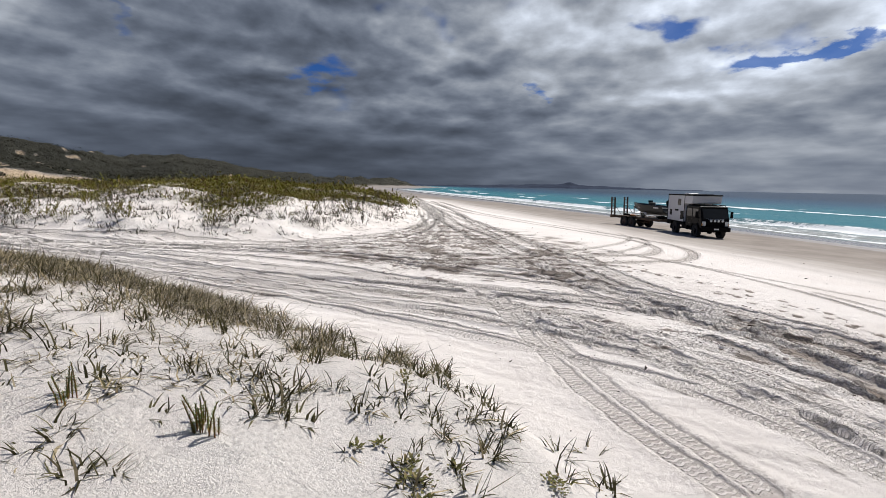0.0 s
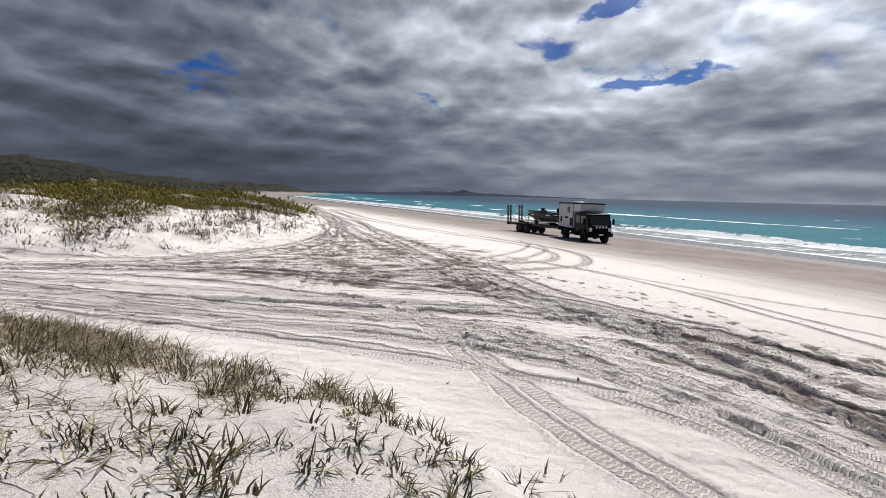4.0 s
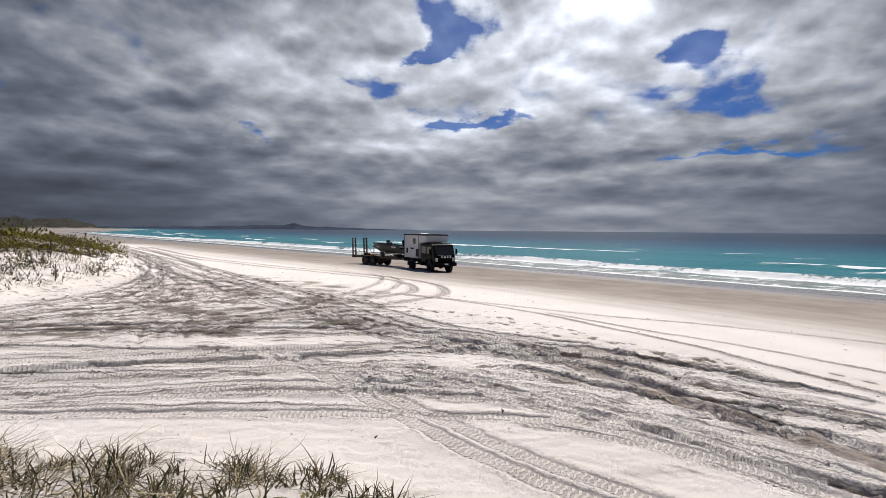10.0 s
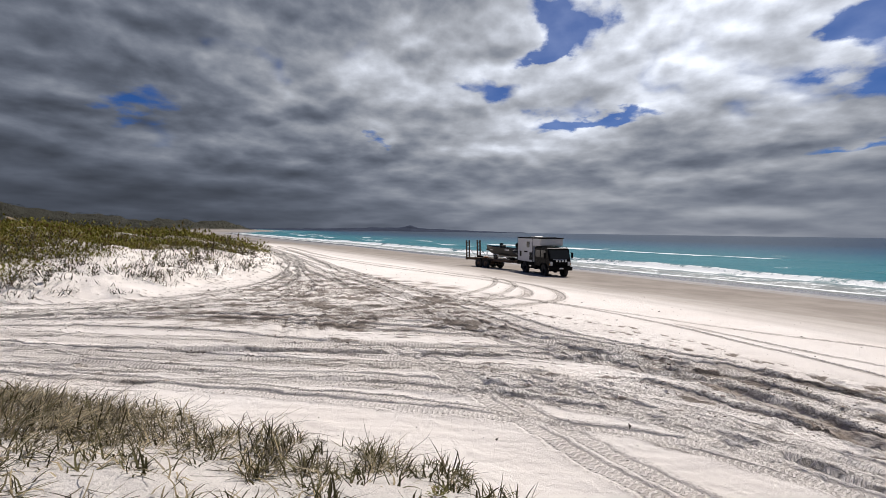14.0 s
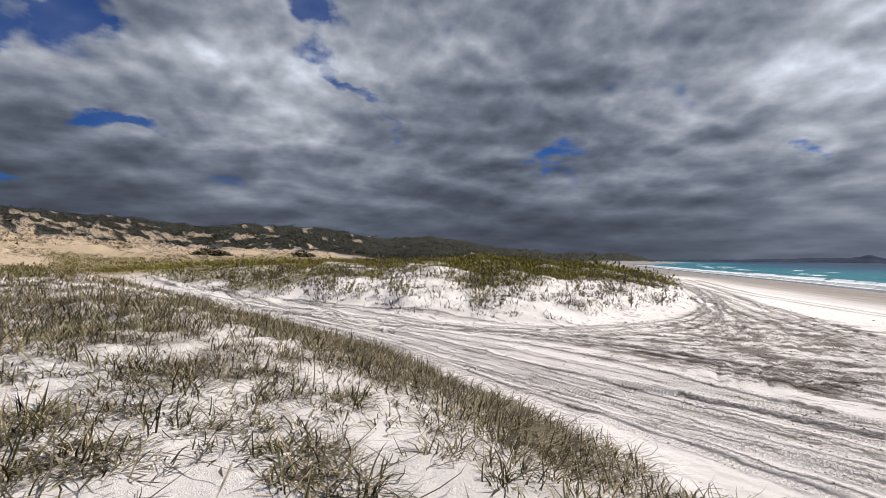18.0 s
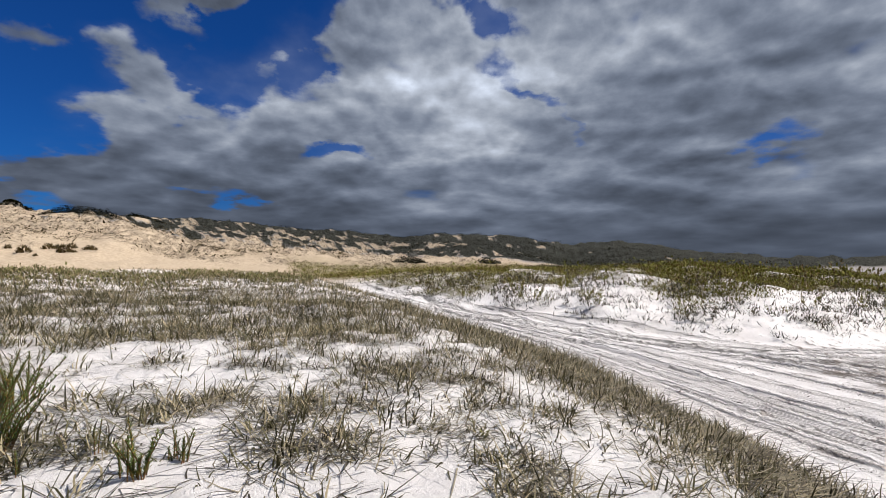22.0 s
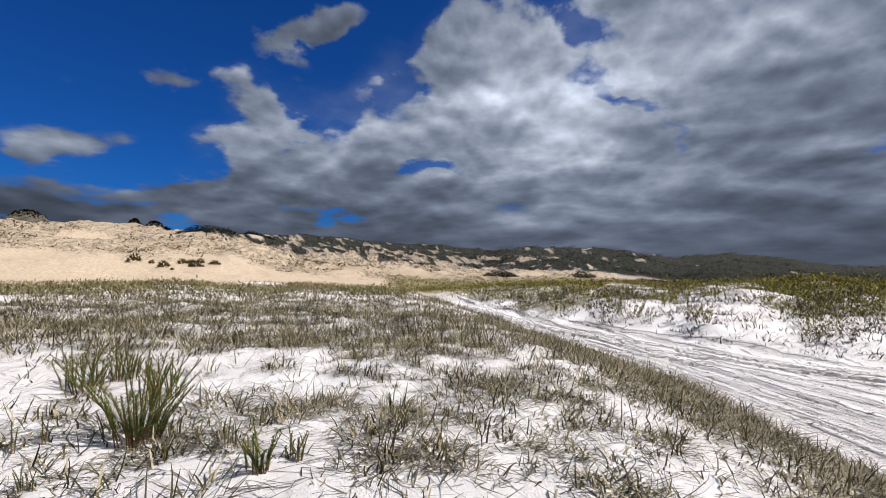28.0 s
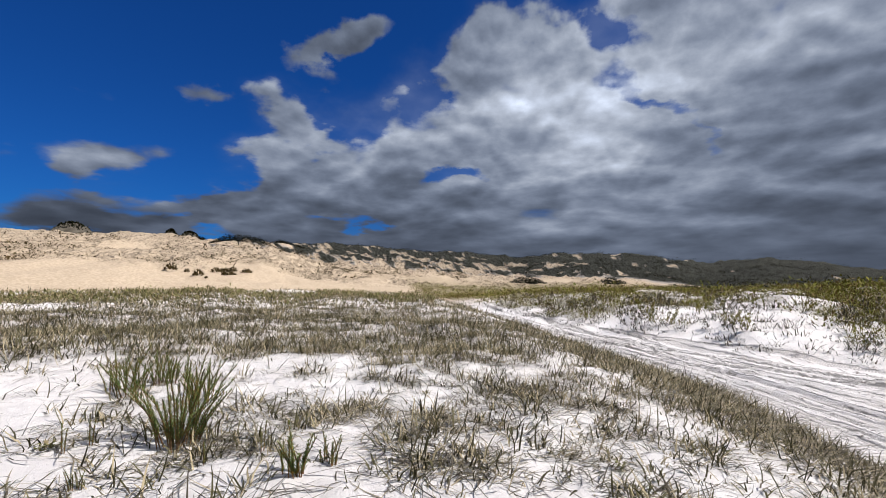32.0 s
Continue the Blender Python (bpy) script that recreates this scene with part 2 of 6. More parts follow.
def sand_material():
    m, n = material("sand")
    where = n.add("ShaderNodeTexCoord").outputs["Object"]
    damp, wet_shade, warm, scrub = n.attr("damp"), n.attr("wet_shade"), n.attr("warm"), n.attr("scrub")
    big = n.noise(where, 0.35, 4, 0.6)
    mid = n.noise(where, 2.3, 5, 0.62)
    fine = n.noise(where, 55.0, 4, 0.72)
    grit = n.noise(where, 160.0, 2, 0.7)
    white = n.mix(n.ramp(big, 0.35, 0.65), (0.80, 0.748, 0.705), (0.85, 0.805, 0.765))
    white = n.mix(n.ramp(fine, 0.56, 0.72, 0.0, 0.35), white, (0.42, 0.375, 0.34))
    dune = n.attr("dune")
    # grey specks on the dune paint in the shade of small pits
    white = n.mix(n.math("MULTIPLY", dune, n.ramp(n.noise(where, 34.0, 4, 0.7), 0.5, 0.62, 0.0, 0.5)), white, (0.52, 0.49, 0.465))
    gold = n.mix(n.ramp(mid, 0.3, 0.7), (0.40, 0.312, 0.212), (0.54, 0.428, 0.305))
    c = n.mix(n.math("MINIMUM", warm, 1.0), white, gold)
    brown = n.mix(n.ramp(mid, 0.3, 0.7), (0.28, 0.225, 0.155), (0.45, 0.365, 0.265))
    c = n.mix(n.ramp(warm, 1.0, 2.0, 0.0, 1.0), c, brown)
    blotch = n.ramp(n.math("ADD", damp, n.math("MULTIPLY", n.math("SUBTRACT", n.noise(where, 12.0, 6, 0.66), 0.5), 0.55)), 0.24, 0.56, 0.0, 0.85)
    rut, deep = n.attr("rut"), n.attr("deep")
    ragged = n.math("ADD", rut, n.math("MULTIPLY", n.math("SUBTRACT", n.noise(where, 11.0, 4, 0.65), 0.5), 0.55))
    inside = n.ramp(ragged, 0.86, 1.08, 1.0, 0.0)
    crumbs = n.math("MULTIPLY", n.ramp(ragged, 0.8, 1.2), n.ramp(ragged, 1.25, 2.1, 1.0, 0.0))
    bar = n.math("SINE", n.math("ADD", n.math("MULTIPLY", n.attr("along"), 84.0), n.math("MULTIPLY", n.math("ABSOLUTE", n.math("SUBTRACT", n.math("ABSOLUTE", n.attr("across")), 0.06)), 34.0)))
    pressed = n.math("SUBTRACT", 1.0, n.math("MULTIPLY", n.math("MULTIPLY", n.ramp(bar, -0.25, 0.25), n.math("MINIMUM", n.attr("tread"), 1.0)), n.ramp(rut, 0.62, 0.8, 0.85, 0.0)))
    # rut floors and tread grooves: damp sand, with shade put into the colour
    floor_damp_shade = n.math("MULTIPLY", n.math("MULTIPLY", inside, n.attr("rut_damp_shade")), n.ramp(mid, 0.3, 0.65, 0.55, 1.0))
    blotch = n.math("MAXIMUM", blotch, n.math("MULTIPLY", floor_damp_shade, pressed))
    blotch = n.math("MAXIMUM", blotch, n.math("MULTIPLY", n.math("MULTIPLY", crumbs, n.attr("rut_damp_shade")), n.ramp(n.noise(where, 16.0, 4, 0.7), 0.48, 0.62, 0.0, 0.8)))
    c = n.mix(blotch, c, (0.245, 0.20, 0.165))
    # far beach shares this grey, which puts cloud shade into its colour
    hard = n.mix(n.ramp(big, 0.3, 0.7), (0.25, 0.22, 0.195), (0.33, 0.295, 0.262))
    c = n.mix(n.ramp(wet_shade, 0.0, 0.5, 0.0, 1.0, False), c, hard)
    c = n.mix(n.ramp(wet_shade, 0.62, 1.0, 0.0, 1.0), c, (0.19, 0.185, 0.19))
    c = n.mix(n.math("MULTIPLY", n.attr("litter"), n.ramp(n.noise(where, 3.5, 5, 0.7), 0.36, 0.56, 0.35, 0.95)), c, n.mix(n.ramp(mid, 0.3, 0.7), (0.12, 0.10, 0.045), (0.19, 0.17, 0.075)))
    # leaf tone lowered further: self-shade and cloud shade sit in the colour
    leaf = n.mix(n.ramp(mid, 0.3, 0.7), (0.007, 0.009, 0.004), (0.021, 0.023, 0.009))
    c = n.mix(n.math("MULTIPLY", scrub, n.ramp(fine, 0.2, 0.6, 0.75, 1.0)), c, leaf)
    rough = n.ramp(wet_shade, 0.6, 1.0, 0.92, 0.22)
    # crisp rut walls, tyre tread as bars across the rut, crumbs along its rim
    tread = n.math("MULTIPLY", n.math("MULTIPLY", n.ramp(bar, -0.2, 0.35), n.attr("tread")), n.math("MULTIPLY", n.ramp(rut, 0.62, 0.8, 1.0, 0.0), 0.05))
    wall = n.math("MULTIPLY", n.math("MULTIPLY", inside, deep), -0.35)
    crumb = n.math("MULTIPLY", n.math("MULTIPLY", crumbs, deep), n.math("MULTIPLY", n.noise(where, 18.0, 5, 0.7), 0.9))
    carved = n.math("ADD", n.math("ADD", tread, wall), crumb)
    calm = n.ramp(wet_shade, 0.1, 0.5, 1.0, 0.12)
    rough_sand = n.math("ADD", n.math("MULTIPLY", fine, 0.6), n.math("MULTIPLY", grit, 0.25))
    relief = n.math("MULTIPLY", n.math("ADD", rough_sand, n.math("MULTIPLY", n.noise(where, 9.0, 4, 0.6), 0.7)), calm)
    relief = n.math("MULTIPLY", relief, n.ramp(damp, 0.1, 0.8, 0.5, 1.7))
    lump = n.add("ShaderNodeTexVoronoi", feature="F1")
    n.feed(lump.inputs["Vector"], n.vec("ADD", where, n.vec("SCALE", n.add_noise_vector(where, 9.0), 0.12)))
    lump.inputs["Scale"].default_value = 13.0
    heaps = n.math("MULTIPLY", n.ramp(n.attr("churn"), 0.25, 0.8, 0.0, 0.4), n.math("ADD", n.math("MULTIPLY", lump.outputs["Distance"], -1.0), n.math("MULTIPLY", n.noise(where, 24.0, 4, 0.7), 0.9)))
    relief = n.math("ADD", relief, heaps)
    relief = n.math("MULTIPLY", relief, n.ramp(dune, 0.0, 1.0, 1.0, 1.5))
    relief = n.math("ADD", relief, n.math("MULTIPLY", scrub, n.math("MULTIPLY", n.noise(where, 0.9, 5, 0.65), 40.0)))
    relief = n.math("ADD", relief, n.math("MULTIPLY", n.attr("pits"), n.math("MULTIPLY", n.ramp(n.noise(where, 0.55, 4, 0.6), 0.4, 0.62), 13.0)))
    first = n.bump(relief, 1.0, 0.065)
    n.done(c, rough, 0.0, n.bump(carved, 1.0, 1.0, first), Specular_IOR_Level=n.ramp(wet_shade, 0.6, 1.0, 0.06, 0.5))
    return m


def water_material():
    m, n = material("sea_water")
    where = n.add("ShaderNodeTexCoord").outputs["Object"]
    off, foam = n.attr("offshore"), n.attr("foam")
    swell = n.noise(n.vec("MULTIPLY", where, (0.25, 0.9, 1.0)), 0.25, 5, 0.6)
    c = n.mix(n.ramp(off, 3.0, 13.0), (0.23, 0.245, 0.235), (0.018, 0.165, 0.205))
    far_off = n.math("ADD", off, n.math("MULTIPLY", n.math("SUBTRACT", swell, 0.5), 90.0))
    c = n.mix(n.ramp(far_off, 25.0, 130.0), c, (0.006, 0.064, 0.125))
    # darkest towards the horizon, cloud shade put in with the deep water's colour
    c = n.mix(n.ramp(off, 90.0, 260.0), c, (0.003, 0.022, 0.055))
    c = n.mix(n.math("MULTIPLY", n.math("MULTIPLY", n.ramp(swell, 0.48, 0.64), 0.35), n.ramp(off, 40.0, 150.0, 1.0, 0.2)), c, (0.01, 0.13, 0.16))
    lace = n.noise(where, 1.6, 7, 0.7, 0.6)
    lace2 = n.noise(where, 0.5, 4, 0.6)
    white = n.ramp(n.math("ADD", foam, n.math("ADD", n.math("MULTIPLY", n.math("SUBTRACT", lace, 0.5), 1.1), n.math("MULTIPLY", n.math("SUBTRACT", lace2, 0.5), 0.7))), 0.42, 0.62)
    c = n.mix(white, c, (0.82, 0.85, 0.86))
    wave = n.noise(n.vec("MULTIPLY", where, (0.6, 1.0, 1.0)), 1.1, 6, 0.62)
    n.done(c, n.ramp(white, 0, 1, 0.28, 0.8), 0.0, n.bump(wave, 0.5, 0.35), IOR=1.33, Specular_IOR_Level=0.07)
    return m


def leaf_material(name, low, high, dry, dryness, rough=0.6):
    """Blades: each one its own tone, some of them dead."""
    m, n = material(name)
    r = n.add("ShaderNodeNewGeometry").outputs["Random Per Island"]
    where = n.add("ShaderNodeTexCoord").outputs["Object"]
    patchy = n.noise(where, 0.9, 3, 0.6)
    c = n.mix(r, low, high)
    other = n.math("FRACT", n.math("MULTIPLY", r, 17.31))
    gone = n.ramp(n.math("ADD", other, n.math("MULTIPLY", n.math("SUBTRACT", patchy, 0.5), 0.8)), 1 - dryness - 0.1, 1 - dryness + 0.1)
    c = n.mix(gone, c, dry)
    c = n.mix(n.ramp(n.noise(where, 30, 2), 0.4, 0.8, 0.0, 0.4), c, tuple(v * 0.5 for v in low))
    n.done(c, rough, 0.0, None, Specular_IOR_Level=0.03)
    return m


SAND = sand_material()
WATER = water_material()
GRASS = leaf_material("grass_blades", (0.034, 0.031, 0.015), (0.135, 0.120, 0.060), (0.41, 0.34, 0.215), 0.33)
STRAW = leaf_material("dry_runners", (0.045, 0.037, 0.028), (0.14, 0.118, 0.086), (0.33, 0.285, 0.20), 0.3)
GREY_LEAF = leaf_material("grey_leaves", (0.040, 0.041, 0.027), (0.105, 0.102, 0.064), (0.14, 0.105, 0.07), 0.35)
OLIVE_LEAF = leaf_material("olive_leaves", (0.10, 0.10, 0.035), (0.21, 0.19, 0.075), (0.26, 0.20, 0.11), 0.35)
LIME_LEAF = leaf_material("yellow_green_leaves", (0.095, 0.098, 0.016), (0.24, 0.225, 0.045), (0.17, 0.115, 0.05), 0.3)
SPURGE_LEAF = leaf_material("spurge_leaves", (0.075, 0.11, 0.032), (0.19, 0.24, 0.07), (0.36, 0.24, 0.05), 0.11)
STEM = leaf_material("red_stems", (0.16, 0.075, 0.04), (0.24, 0.14, 0.06), (0.20, 0.16, 0.08), 0.3)
# hill scrub near black: the cloud shade over it is in the colour
SCRUB = leaf_material("coastal_scrub", (0.007, 0.009, 0.004), (0.024, 0.026, 0.010), (0.042, 0.034, 0.020), 0.12)
TUSSOCK = leaf_material("brown_tussock", (0.05, 0.04, 0.017), (0.12, 0.09, 0.04), (0.17, 0.125, 0.06), 0.3)
ROCK = plain("grey_limestone", (0.10, 0.088, 0.068), 0.95, 0, 0.5, 0.6, 0.6, Specular_IOR_Level=0.05)
# the blue of distance haze is put into this colour
FAR_LAND = plain("hazy_scrub_land", (0.045, 0.055, 0.08), 0.95, 0, 0.3, 0.01, Specular_IOR_Level=0.0)
BLACK = plain("black_paint", (0.004, 0.004, 0.005), 0.32, 0.0, 0.3, 3, Specular_IOR_Level=0.07)
BLACK_MATT = plain("black_powder_coat", (0.007, 0.007, 0.007), 0.65, 0.0, 0.35, 6, Specular_IOR_Level=0.06)
PANEL = plain("white_composite_panel", (0.55, 0.56, 0.58), 0.42, 0.0, 0.05, 2)
RUBBER = plain("tyre_rubber", (0.02, 0.019, 0.018), 0.85, 0.0, 0.3, 12, 0.3)
STEEL = plain("rusty_steel", (0.10, 0.065, 0.045), 0.8, 0.2, 0.45, 5, 0.4)
DECK = plain("weathered_deck_planks", (0.13, 0.105, 0.08), 0.85, 0.0, 0.35, 4, 0.4)
ALLOY = plain("silver_alloy", (0.55, 0.55, 0.55), 0.35, 0.9, 0.1, 6)
HULL = plain("dark_hull_paint", (0.028, 0.030, 0.028), 0.4, 0.1, 0.3, 2)
GLASS = plain("tinted_glass", (0.012, 0.014, 0.016), 0.06, 0.0, 0.1, 2, Specular_IOR_Level=0.35)
LENS = plain("lamp_lens", (0.7, 0.72, 0.72), 0.1, 0.0, 0.05, 6)
AMBER = plain("amber_lens", (0.7, 0.28, 0.03), 0.2, 0.0, 0.05, 6)
ORANGE = plain("orange_rope", (0.45, 0.17, 0.04), 0.8, 0.0, 0.3, 20, 0.3)
WHITE = plain("white_paint", (0.75, 0.75, 0.74), 0.45, 0.0, 0.06, 5)
CLOD = leaf_material("damp_clods", (0.10, 0.085, 0.07), (0.30, 0.27, 0.24), (0.05, 0.04, 0.03), 0.3, 0.95)
HEAP = leaf_material("crumbled_sand", (0.25, 0.205, 0.165), (0.55, 0.485, 0.43), (0.16, 0.13, 0.10), 0.3, 0.95)




# ---- terrain: shore, dunes, hills ----
def fade(t):
    return t * t * t * (t * (t * 6 - 15) + 10)


GRAIN = np.random.RandomState(7).permutation(4096)
LEAN = np.random.RandomState(8).uniform(0, 2 * np.pi, 4096)


def perlin(x, y):
    """Gradient noise over numpy arrays, about -0.7 to 0.7."""
    xi, yi = np.floor(x).astype(np.int64), np.floor(y).astype(np.int64)
    xf, yf = x - xi, y - yi

    def corner(i, j):
        a = LEAN[GRAIN[(GRAIN[(xi + i) & 4095] + yi + j) & 4095]]
        return np.cos(a) * (xf - i) + np.sin(a) * (yf - j)

    u, v = fade(xf), fade(yf)
    lower = corner(0, 0) * (1 - u) + corner(1, 0) * u
    upper = corner(0, 1) * (1 - u) + corner(1, 1) * u
    return lower * (1 - v) + upper * v


def fbm(x, y, octaves=4):
    total, size, gain = 0, 1.0, 1.0
    for k in range(octaves):
        total = total + gain * perlin(x * size + 17.3 * k, y * size - 9.1 * k)
        size, gain = size * 2.03, gain * 0.5
    return total


def step(a, b, x):
    t = np.clip((x - a) / (b - a), 0, 1)
    return t * t * (3 - 2 * t)


SEA = -1.5
SHORE_Y = (-400, -40, 25, 36, 46, 59, 87, 137, 197, 410, 800, 1000, 1350, 3700)
SHORE_X = (180, 62, 36.5, 30, 25, 17, 0, -29, -66, -190, -300, -345, -545, -1536)


def inland(x, y):
    """Metres from the water's edge, positive on land."""
    slope = (np.interp(y + 8, SHORE_Y, SHORE_X) - np.interp(y - 8, SHORE_Y, SHORE_X)) / 16
    return (np.interp(y, SHORE_Y, SHORE_X) - x) / np.sqrt(1 + slope * slope)


def beach(q):
    return np.interp(q, (-400, -40, -12, 0, 8, 16, 26, 31, 38, 46, 70), (-9, -4.2, -2.2, SEA, -1.26, -1.0, -0.47, -0.24, 0.06, 0.14, 0.3))


def track_south(x):
    return np.interp(x, (-90, -52, -33, -20, -10, -6, -3.6, 0.4, 2, 6), (1, 5.3, 6.6, 7.45, 7.5, 6.95, 6.25, 4.95, 3.2, -2))


def track_north(x):
    return np.interp(x, (-90, -50, -35, -26, -19.5, -15.6, -13, -8), (4, 7.6, 9.2, 10.3, 11.4, 12.6, 15, 19))


def dune_masks(x, y):
    """Metres inside the camera's dune and inside the dune across the track."""
    q = inland(x, y)
    wob = 0.5 * perlin(x * 0.35, y * 0.35) + 0.25 * perlin(x * 1.1, y * 1.1)
    near = np.minimum((q - 40) * 0.95, track_south(x) - y) + wob
    far = np.minimum(np.minimum(q - np.interp(y, (30, 60, 95), (38.3, 35, 34)), (y - track_north(x)) * 0.9), (-10.6 - x) * 0.9) + wob
    return near, far


CREST_AZ = (-30, 10, 20, 22.7, 24, 28, 33, 42, 45, 49, 53, 57, 64, 69, 75, 87, 97, 103, 108, 110, 113.5, 117, 120, 126, 150, 200, 240)
CREST_R = (1500, 1500, 1300, 1050, 1050, 1050, 1000, 700, 640, 620, 600, 330, 320, 310, 300, 270, 250, 170, 165, 172, 192, 188, 186, 190, 190, 190, 150)
CREST_EL = (-0.6, -0.5, -0.3, -0.2, 0.35, 0.38, 0.5, 1.2, 2.1, 2.35, 1.85, 2.4, 2.95, 3.35, 2.9, 3.9, 4.55, 4.55, 4.4, 4.6, 5.15, 5.05, 4.7, 4.75, 3, 2.5, 1)


def hills(x, y):
    r = np.hypot(x, y)
    az = np.degrees(np.arctan2(-x, y))
    az = np.where(az < -100, az + 360, az)
    crest = np.interp(az, CREST_AZ, CREST_R)
    top = 2.75 + crest * np.tan(np.radians(np.interp(az, CREST_AZ, CREST_EL)))
    start = np.minimum(np.interp(az, (20, 40, 60, 95, 130), (120, 120, 95, 75, 62)), crest * 0.6)
    t = np.clip((r - start) / (crest - start), 0, 1.0)
    rise = np.where(t < 1, 0.35 * t + 0.65 * t * t * (3 - 2 * t), 1)
    lumps = fbm(x * 0.018, y * 0.018, 5) * 4.5 * np.minimum(1, t * 3) * (1 - 0.75 * step(0.75, 1.0, t)) * np.clip(r / 250, 0.3, 2)
    lumps = lumps + 1.3 * fbm(x * 0.10, y * 0.10, 4) * step(0.02, 0.12, t) * (1 - step(0.8, 1, t))
    z = (top - 0.7) * rise + lumps * step(0.02, 0.3, t)
    return np.where(r > crest, (top - 0.7) * np.exp(-np.square((r - crest) / (crest * 0.8))), z) * step(30, 75, inland(x, y))


def ground(x, y):
    """Height of the sand without ruts."""
    q = inland(x, y)
    near, far = dune_masks(x, y)
    r = np.hypot(x, y)
    lump = fbm(x * 0.16, y * 0.16, 3)
    small = fbm(x * 0.8 + 5, y * 0.8, 3)
    fade_out = 1 - step(48, 80, r) * step(60, 80, np.degrees(np.arctan2(-x, y)))
    a = np.interp(near, (-1.5, 0, 1.2, 2.4, 4, 6, 9, 25), (-0.02, 0.08, 0.44, 0.82, 1.08, 1.24, 1.36, 1.6))
    a = a + np.clip(near / 4, 0, 1) * ((0.16 + 0.16 * step(5, 11, r)) * lump + (0.05 + 0.05 * step(5, 11, r)) * small + 0.42 * np.exp(-np.square((r - 27) / 9)))
    low = step(42, 54, np.degrees(np.arctan2(-x, y)))
    b = np.interp(far, (-1.5, 0, 2, 5, 9, 16, 40), (-0.02, 0.06, 0.75, 1.15, 1.45, 1.7, 1.8)) * (1 - 0.5 * (step(28, 75, r) * low + step(45, 110, r) * (1 - low)))
    b = b + np.clip(far / 3, 0, 1) * (0.38 * lump + 0.12 * small) + np.clip((far - 3) / 5, 0, 1) * (1.1 - 0.3 * low) * np.abs(fbm(x * 0.11 + 2, y * 0.11, 3)) * step(130 - 20 * low, 60 - 10 * low, r)
    dunes = np.maximum(a * (near > -1.5), b * (far > -1.5)) * fade_out
    plain = beach(q) + 0.45 * step(-25, -60, x) * step(30, 60, q) + (0.03 * lump + 0.015 * small) * step(8, 40, q)
    return plain + np.maximum(dunes, -0.02) + hills(x, y)


# ---- wheel ruts ----
def curve(points, gap=0.3):
    """A smooth line through plan points, about gap metres from point to point."""
    p = np.array(points, float)
    p = np.vstack([2 * p[0] - p[1], p, 2 * p[-1] - p[-2]])
    out = []
    for i in range(1, len(p) - 2):
        n = max(2, int(np.linalg.norm(p[i + 1] - p[i]) / gap))
        t = np.linspace(0, 1, n, endpoint=False)[:, None]
        a, b, c, d = p[i - 1], p[i], p[i + 1], p[i + 2]
        out.append(0.5 * (2 * b + (c - a) * t + (2 * a - 5 * b + 4 * c - d) * t * t + (3 * b - a - 3 * c + d) * t ** 3))
    return np.vstack(out + [p[-2:-1]])


def beside(points, d):
    """The line moved d metres to its left."""
    p = np.array(points, float)
    g = np.gradient(p, axis=0)
    g /= np.linalg.norm(g, axis=1)[:, None]
    return p + d * np.stack([-g[:, 1], g[:, 0]], 1)  # d may be one number or one a point


RUTS = []


# damp tints the rut floor, the shade down in it included
def rut(*points, width=0.3, depth=0.05, tread=1.0, damp=0.5, pair=0.0):
    line = curve(points)
    depth = min(depth, 0.1)
    RUTS.append((line, width, depth, tread, damp))
    if pair:
        RUTS.append((beside(line, pair), width, depth, tread, damp))


# out of the inland track and across the top of the beach
rut((-60, 5.5), (-35, 7.9), (-22, 8.8), (-13, 8.6), (-6.1, 7.7), (-2.9, 7.35), (-0.1, 6.85), (2.0, 6.35), (4.2, 5.6), (6.0, 4.2), width=0.26, depth=0.035, damp=0.35)
rut((-60, 6.0), (-35, 8.3), (-22, 9.2), (-13, 9.3), (-6.9, 8.75), (-4.3, 8.35), (-1.7, 8.0), (1.1, 7.55), (2.7, 6.9), (4.2, 6.0), width=0.3, depth=0.055)
rut((-50, 7.0), (-24, 9.4), (-13, 10.0), (-8.1, 9.75), (-4.7, 9.9), (0.1, 9.95), (3.2, 10.1), (5.4, 10.1), (7.2, 9.2), (8.8, 7.0), width=0.3, depth=0.11, damp=0.6)
rut((-14, 10.9), (-9, 10.7), (-4, 10.6), (0, 10.6), (3, 10.8), (6, 10.0), width=0.4, depth=0.05, damp=0.4)
rut((-24, 9.7), (-16, 10.8), (-10, 11.8), (-6.4, 11.8), (-3.8, 11.2), (-1.5, 10.7), (2.5, 10.3), width=0.34, depth=0.05, pair=1.6)
rut((-20, 10.4), (-14, 12.6), (-10.5, 14.0), (-8.0, 15.0), (-6.0, 16.0), (-4.4, 17.6), width=0.3, depth=0.045, pair=1.5, damp=0.45)
rut((-16, 11.4), (-9.5, 12.9), (-5.5, 13.4), (-1, 13.0), (2.5, 12.2), (5, 10.6), width=0.34, depth=0.06, pair=0.7)
rut((-12, 9.2), (-6, 9.2), (-2.6, 9.0), (0.4, 9.0), (2.0, 8.8), width=0.36, depth=0.04, tread=0.3, damp=0.5)
rut((-6.6, 8.5), (-5.4, 8.6), (-4.5, 8.3), width=0.12, depth=0.06, tread=0.0, damp=0.8)
# from the churned sand towards the near beach
rut((-0.9, 10.6), (0.1, 9.4), (1.1, 7.6), (1.75, 6.4), (2.25, 5.5), (2.8, 4.7), (3.6, 3.7), width=0.3, depth=0.02, damp=0.5, pair=-0.34)
rut((2.0, 8.8), (2.9, 7.8), (3.5, 6.9), (4.0, 6.2), (4.5, 5.5), (5.1, 4.7), (5.8, 3.6), (6.8, 2.0), width=0.3, depth=0.026, damp=0.5, pair=-0.36)
